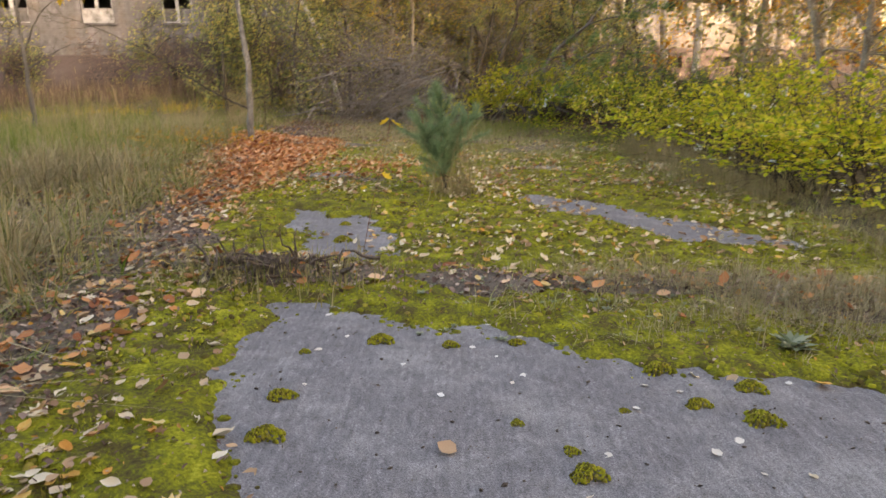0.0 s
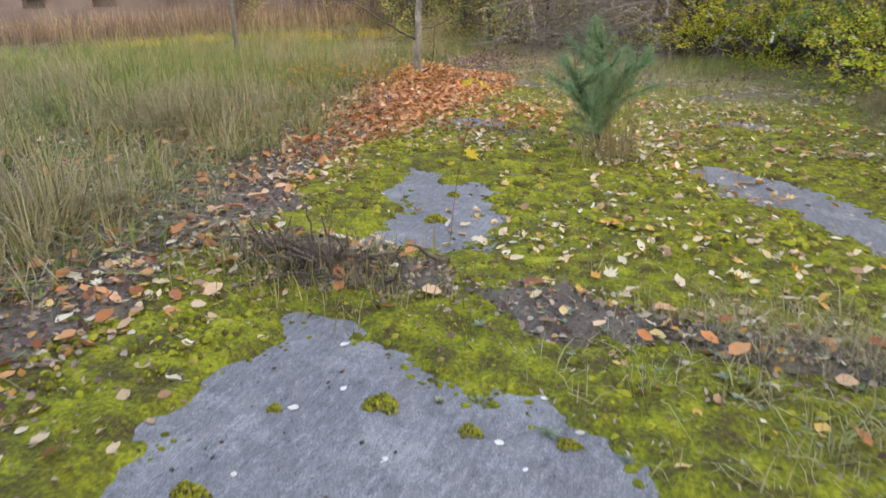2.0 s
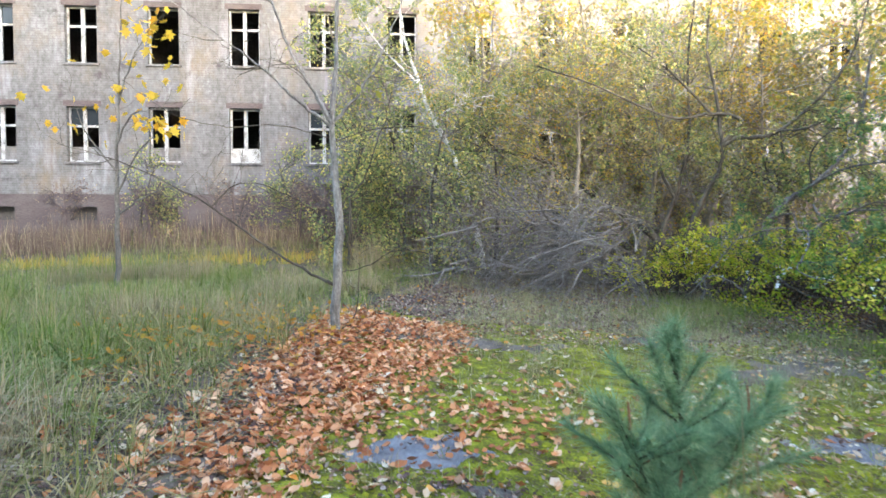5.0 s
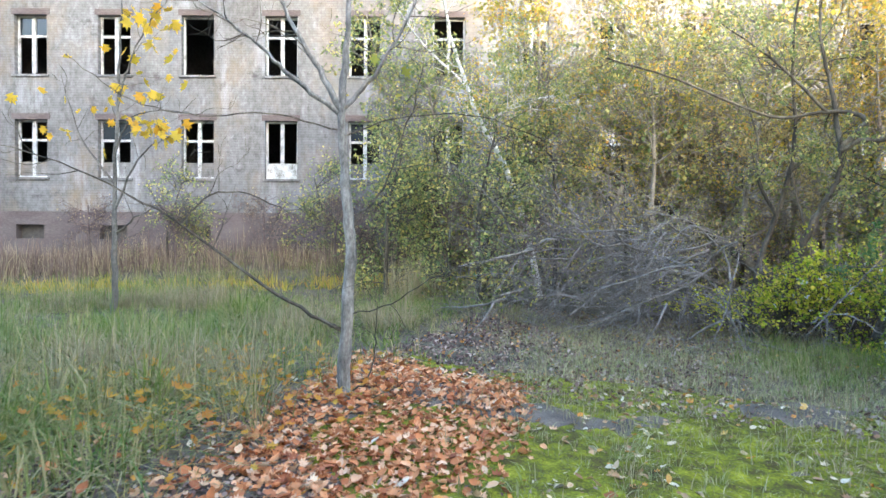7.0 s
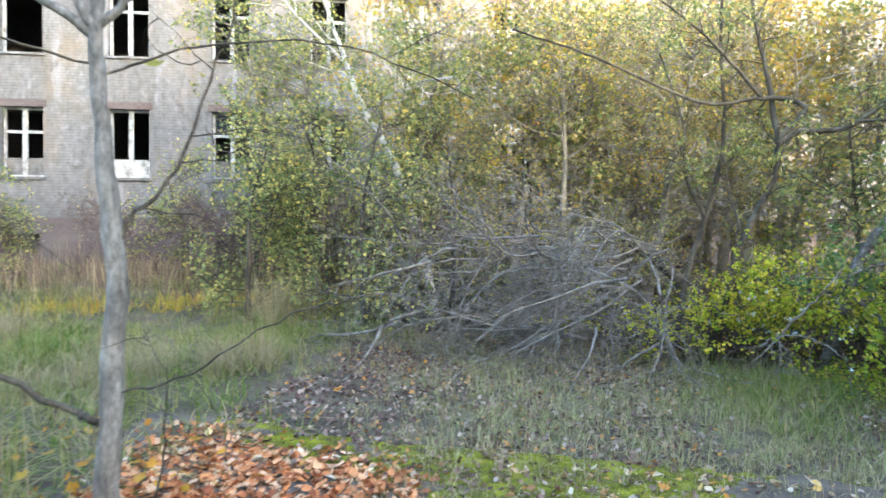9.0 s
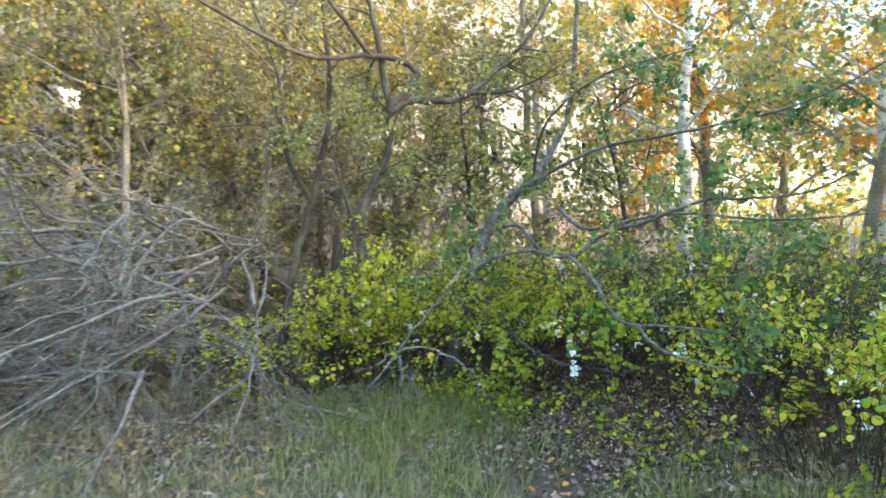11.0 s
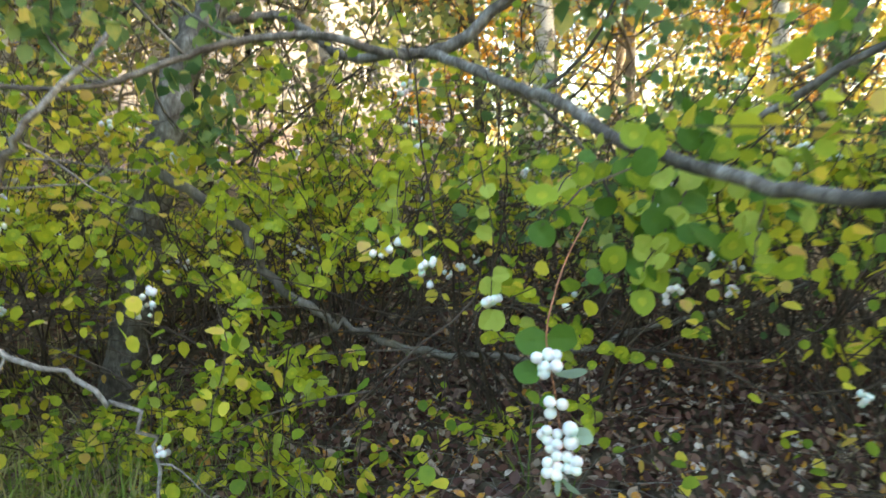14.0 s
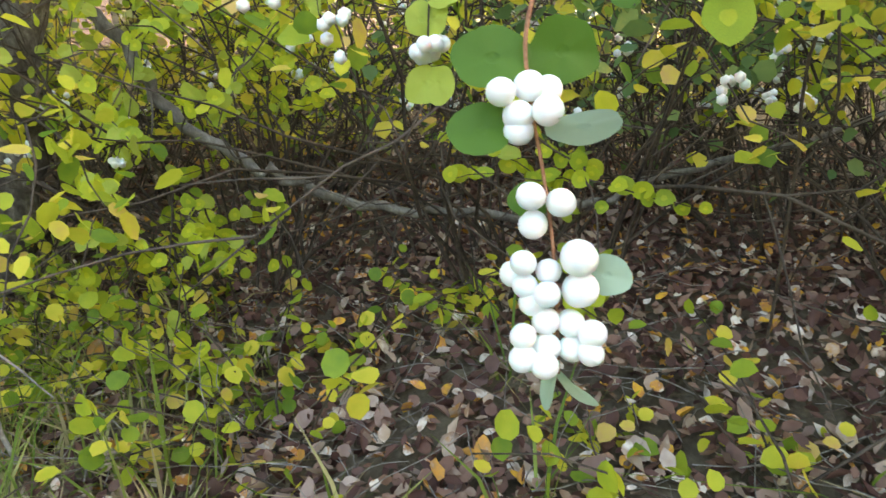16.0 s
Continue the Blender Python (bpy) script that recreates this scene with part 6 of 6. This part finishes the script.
# shrubs and dry weeds in front of the building
for x, y in ((-10.4, 24.3), (-8.0, 24.6), (-14.6, 22.4)):
    copy_thing(KINDS[4], pose(x, y, float(lie(x, y)) - 0.9, 0, 0, rng.uniform(0, 360)))
# far woods
n = 42000
ang, dist = rng.uniform(-0.9, 2.3, n), rng.uniform(30, 60, n)
x, y = dist * np.sin(ang) + 4, dist * np.cos(ang) + 4
z = 15 * rng.random(n) ** 0.9 * (0.75 + 0.35 * fbm(x, y, 0.12, 71))
ok = ~((x < 24) & (y > 20) & (y < 50) & (x > -40))
at = np.stack([x, y, z], 1)[ok]
tagged(new("far_woods", mesh_of("far_woods", [leafy(rng, at, 0.6, SPRIG_V, SPRIG_F)], M_YELLOW)), "distant yellow autumn woods", "woods", kind="stuff")

# low leafy shoots and bare stems under the front of the hedge
def shoot(seed, nl, h, label="low snowberry shoot with lime-green leaves"):
    rng = np.random.default_rng(seed)
    t = thing("snowberry_shoot", label, "shrub", group="low shoots")
    ls = [wander(rng, (rng.normal(0, 0.02), rng.normal(0, 0.02), -0.02), (rng.normal(0, 0.7), rng.normal(0, 0.7), 1), h * rng.uniform(0.6, 1.2), 6, 0.18, -0.04) for _ in range(4)]
    part("stem_thicket", [tube(l, taper(l, 0.003, 0.0015), 4) for l in ls], M_STEM, t, kind="stuff")
    at, _ = along(rng, ls, nl, 0.022)
    part("foliage", [leafy(rng, at, 0.042, ROUND_V, ROUND_F, 0.35)], M_HEDGE, t, kind="stuff")
    return t
rng = np.random.default_rng(151)
LOW = [shoot(152, 44, 0.45), shoot(153, 34, 0.32), shoot(154, 60, 0.65)]
for i in range(46):
    y = rng.uniform(12.2, 17.8) if i < 24 else rng.uniform(16.1, 17.4)
    x = float(np.interp(y, [10.3, 13.4, 15.6, 18], [3.5, 2.85, 2.4, 1.35])) + abs(rng.normal(0, 0.5)) + 0.02
    m = pose(x, y, float(ground_at(x, y)), 0, 0, rng.uniform(0, 360))
    if i < 3:
        LOW[i].matrix_basis = m
    else:
        copy_thing(LOW[i % 3], m)
# thin dead twigs on the ground by the hedge
tw = []
for _ in range(640):
    y = rng.uniform(14.6, 17.8)
    x = float(np.interp(y, [13.4, 15.6, 18], [2.6, 2.2, 1.2])) + abs(rng.normal(0, 0.7))
    l = wander(rng, (x, y, float(ground_at(x, y)) + rng.uniform(0.01, 0.06)), (rng.normal(), rng.normal(), rng.normal(0, 0.15)), rng.uniform(0.08, 0.42), 5, 0.2, -0.01)
    l[:, 2] = np.maximum(l[:, 2], ground_at(l[:, 0], l[:, 1]) + 0.004)
    tw.append(tube(l, taper(l, 0.0018, 0.0009), 3))
tagged(new("fallen_twigs", mesh_of("fallen_twigs", tw, M_DEAD)), "thin dead twigs on the litter below the hedge", "twigs", kind="stuff")
# grey-green rosettes and herbs in the joint
def herb(seed, n, size):
    rng = np.random.default_rng(seed)
    t = thing("herb_rosette", "small grey-green herb rosette in the joint", "plant", group="joint herbs")
    rot = turns(rng.uniform(0, 6.3, n), rng.uniform(0.2, 0.9, n), rng.normal(0, 0.2, n))
    part("foliage", [scatter(np.array(OVAL_V) * (0.5, 1, 1), OVAL_F, rot, rng.normal(0, size * 0.12, (n, 3)) * (1, 1, 0.2) + (0, 0, 0.01), size * rng.uniform(0.5, 1.2, n))], M_HERB, t, kind="stuff")
    return t
HERBS = [herb(161, 26, 0.11), herb(162, 16, 0.06), herb(163, 20, 0.08)]
for i in range(110):
    x, y = (1.6, 2.95) if i == 0 else (rng.uniform(-0.2, 2.9), rng.normal(3.8, 0.3)) if i < 94 else (rng.uniform(-0.5, 0.5), rng.normal(5.9, 0.5))
    y = y if i == 0 else y - 0.1 * x
    m = pose(x, y, float(moss_top(np.array([x]), np.array([y]))[0]), 0, 0, rng.uniform(0, 360))
    q = rng.uniform(0.5, 1.0) if i else 1.0
    m = m @ Matrix.Diagonal((q, q, q * 0.8, 1))
    if i < 3:
        HERBS[i].matrix_basis = m
    else:
        copy_thing(HERBS[1 + i % 2], m)

rng = np.random.default_rng(171)
def dead_bough(label, boughs, spr, ln, mat=M_DEAD):
    o = np.array(boughs[0][0][0], float)
    t = thing("dead_bough", label, "branch", tuple(o))
    fine = []
    for pts, r in boughs:
        line = curve_through(np.array(pts, float) - o, 6, 0.009, rng)
        part("branch", [tube(line, taper(line, r, r * 0.45), 7)], mat, t)
        fine += [l for l, _ in sprout(rng, line, r, spr, ln, 0.85, 0.22, -0.03, 0.1, 5)]
    if fine:
        part("twig_tangle", [tube(l, taper(l, 0.004, 0.0018), 4) for l in fine], mat, t, kind="stuff")
dead_bough("grey dead bough with a spray of twigs at the hedge foot", [([(1.31, 16.86, 0.5), (1.5, 16.71, 0.81), (1.66, 16.57, 1.03), (1.74, 16.5, 1.17), (1.95, 16.6, 1.4)], 0.016), ([(1.17, 16.98, 0.4), (1.31, 16.86, 0.54), (1.58, 16.64, 0.58), (1.79, 16.47, 0.45), (1.9, 16.38, 0.31), (1.93, 16.35, 0.0)], 0.011),
            ([(1.31, 16.86, 0.5), (1.15, 16.95, 0.3), (1.0, 17.0, 0.1)], 0.012), ([(1.35, 16.84, 0.5), (1.3, 16.7, 0.3), (1.25, 16.6, 0.02)], 0.009)], 5, 0.4)
dead_bough("long curved grey bough lying inside the hedge", [([(2.2, 17.01, 1.01), (2.39, 16.87, 0.83), (2.49, 16.79, 0.62), (2.64, 16.67, 0.47), (2.81, 16.55, 0.36), (3.04, 16.37, 0.29), (3.34, 16.14, 0.28), (3.59, 15.95, 0.36), (3.84, 15.72, 0.44), (4.3, 15.4, 0.6)], 0.02)], 2, 0.3, M_BARK)

# round moss cushions on the bare concrete
def cushion_mesh(seed):
    """A ragged cushion heaped up from many small tufts."""
    rng = np.random.default_rng(seed)
    n = 230
    a, q = rng.uniform(0, 6.283, n), rng.random(n) ** 0.55
    rim = 1 + 0.22 * np.sin(3 * a + seed) + 0.15 * np.sin(5 * a + 2 * seed)
    x, y = q * rim * np.cos(a), q * rim * np.sin(a)
    r = rng.uniform(0.06, 0.15, n)
    return mesh_of("moss_cushion", [scatter(DOME_V, DOME_F, turns(rng.uniform(0, 6.3, n), rng.normal(0, 0.25, n), rng.normal(0, 0.25, n)), np.stack([x, y, 0.3 * (1 - q * q)], 1), np.stack([r, r * rng.uniform(0.7, 1, n), r * 0.8], 1))], M_MOSSTUFT)
CUSHIONS = [cushion_mesh(k) for k in (3, 8, 15)]
for k, (x, y, r, q) in enumerate(((-0.68, 2.12, 0.1, 0.5), (-0.7, 2.42, 0.085, 0.45), (0.23, 2.25, 0.035, 0.8), (0.43, 1.92, 0.085, 0.6), (0.4, 2.06, 0.04, 0.8), (1.17, 2.3, 0.1, 0.6), (0.97, 2.42, 0.075, 0.5), (-0.7, 2.87, 0.04, 0.7), (0.66, 2.36, 0.032, 0.6), (-0.36, 3.02, 0.09, 0.6),
                                  (-0.02, 2.98, 0.06, 0.6), (-0.86, 5.02, 0.1, 0.7), (-0.92, 5.6, 0.07, 0.6), (1.3, 1.7, 0.12, 0.7), (0.9, 2.74, 0.1, 0.6), (1.25, 2.58, 0.09, 0.6), (0.3, 3.02, 0.06, 0.5))):
    ob = tagged(new("moss_cushion", CUSHIONS[k % 3]), "small domed moss cushion on bare concrete", "moss", "moss cushions")
    ob.matrix_basis = pose(x, y, float(lie(x, y)) + 0.001, 0, 0, 12 * math.sin(k * 2.4)) @ Matrix.Diagonal((r * 0.72, r * 0.9 * q, r * 1.2, 1))

# leafy spray arching out above the berries
rng = np.random.default_rng(181)
spray = thing("snowberry_spray", "arching snowberry spray with lime and green leaves", "shrub", (3.1, 15.35, 0.6))
ls = [curve_through(rel(p, spray), 6, 0.004, rng) for p in ([(3.1, 15.35, 0.6), (2.9, 15.3, 0.95), (2.55, 15.22, 1.02), (2.2, 15.17, 0.98), (2.08, 15.17, 0.93)], [(2.95, 15.3, 0.9), (2.75, 15.15, 0.98), (2.5, 15.05, 0.93), (2.35, 15.0, 0.86)], [(2.9, 15.3, 0.95), (2.7, 15.35, 1.06), (2.45, 15.35, 1.04), (2.3, 15.32, 0.96)])]
for l in ls:
    part("stem", [tube(l, taper(l, 0.003, 0.0013), 5)], M_STEM, spray)
at, _ = along(rng, ls, 62, 0.028)
for p in at:
    lf = part("leaf", LEAFSHAPES[int(rng.integers(3))], None, spray)
    q = rng.uniform(0.03, 0.05)
    lf.matrix_basis = Matrix.Translation(Vector(p)) @ facing(A, rng.uniform(0, 360), rng.normal(0, 35), rng.normal(0, 35)).to_3x3().to_4x4() @ Matrix.Diagonal((q, q, q, 1))

# dry tufts along the first joint
rng = np.random.default_rng(182)
n = 950
x = 0.2 + 2.9 * rng.random(n) ** 0.8
y = 3.9 - 0.16 * x + rng.normal(0, 0.3, n)
ok = fbm(x, y, 1.6, 38) > -0.15
x, y = x[ok], y[ok]
tagged(new("joint_grass", mesh_of("joint_grass", [tufts(rng, np.stack([x, y, moss_top(x, y) - 0.005], 1), 9, 0.06, 0.13 + 0.07 * fbm(x, y, 1.6, 38), 0.004, 1.2)], M_STRAW)), "pale dry grass growing from the joint", "grass", kind="stuff")


# leafy boughs arching out of the hedge over the litter
rng = np.random.default_rng(191)
LEAFSHAPES += [mesh_of("leaf", big_leaf(24, 3, 14), M_HEDGELIT), mesh_of("leaf", big_leaf(25, 3, 14), M_HEDGELIT)]
def arching_bough(pts, side, length, kinds, size):
    o = pts[0]
    t = thing("snowberry_bough", "arching snowberry bough with paired lime and yellow leaves", "shrub", o, group="arching boughs")
    line = curve_through(np.array(pts, float) - np.array(o, float), 7, 0.006, rng)
    part("stem", [tube(line, taper(line, 0.004, 0.0015), 5)], M_STEM, t)
    subs = [l for l, _ in sprout(rng, line, 0.003, side, length, 0.9, 0.2, -0.05, 0.3, 6)]
    part("twig_tangle", [tube(l, taper(l, 0.002, 0.001), 4) for l in subs], M_STEM, t, kind="stuff")
    for l in subs + [line[len(line) // 2:]]:
        for p in l[1:]:
            for sw in (-1, 1):
                if rng.random() < 0.3:
                    continue
                lf = part("leaf", LEAFSHAPES[int(rng.choice(kinds))], None, t)
                q = size * rng.uniform(0.7, 1.25)
                lf.matrix_basis = Matrix.Translation(Vector(p)) @ facing(A, sw * 75 + rng.normal(0, 35), rng.normal(-15, 30), rng.normal(0, 30)).to_3x3().to_4x4() @ Matrix.Diagonal((q, q, q, 1))
for (ax, ay), (bx, by, bz), (cx, cy, cz) in (((2.75, 17.05), (2.35, 16.8, 0.95), (1.98, 16.66, 0.68)), ((2.7, 16.95), (2.45, 16.7, 0.85), (2.2, 16.6, 0.5)), ((2.8, 16.8), (2.65, 16.55, 0.8), (2.45, 16.4, 0.6)), ((2.55, 16.9), (2.35, 16.7, 0.55), (2.15, 16.55, 0.3)),
                                             ((2.6, 16.75), (2.42, 16.55, 0.4), (2.28, 16.4, 0.14)), ((3.0, 16.6), (2.85, 16.35, 1.05), (2.6, 16.25, 0.92)), ((2.45, 17.2), (2.1, 17.0, 0.9), (1.75, 16.95, 0.75)), ((3.1, 15.9), (2.95, 15.75, 0.5), (2.8, 15.6, 0.3))):
    arching_bough([(ax, ay, float(ground_at(ax, ay)) - 0.01), ((ax + bx) / 2, (ay + by) / 2, bz * 0.75), (bx, by, bz), (cx, cy, cz)], 6, 0.32, [0, 2, 3, 4, 4], 0.04)
arching_bough([(3.3, 15.5, float(ground_at(3.3, 15.5)) - 0.01), (3.1, 15.4, 0.7), (2.75, 15.27, 0.98), (2.5, 15.22, 0.9), (2.4, 15.19, 0.83)], 7, 0.26, [1, 1, 0, 2], 0.045)

# ragged moss clumps along the rim of the bare concrete
rng = np.random.default_rng(192)
x, y = rng.uniform(-1.6, 3.0, 24000), rng.uniform(0.9, 7.2, 24000)
b = bare(x, y)
ok = (b > -0.02) & (b < 0.14) & (rng.random(24000) < np.clip(0.75 - b * 6, 0, 1) * np.clip(0.35 + 1.8 * fbm(x, y, 3, 61), 0, 1))
x, y = x[ok], y[ok]
n = len(x)
r = 0.008 + 0.026 * rng.random(n) ** 2.2
lump = BALL_V * (1 + 0.22 * np.sin(BALL_V[:, :1] * 5.3 + BALL_V[:, 1:2] * 4.1))
tagged(new("moss_clumps", mesh_of("moss_clumps", [scatter(lump, BALL_F, turns(rng.uniform(0, 6.3, n), np.zeros(n), np.zeros(n)), np.stack([x, y, lie(x, y)], 1), np.stack([r, r * rng.uniform(0.6, 1, n), r * 0.45], 1))], M_MOSS)), "ragged moss clumps creeping over bare concrete", "moss", kind="stuff")
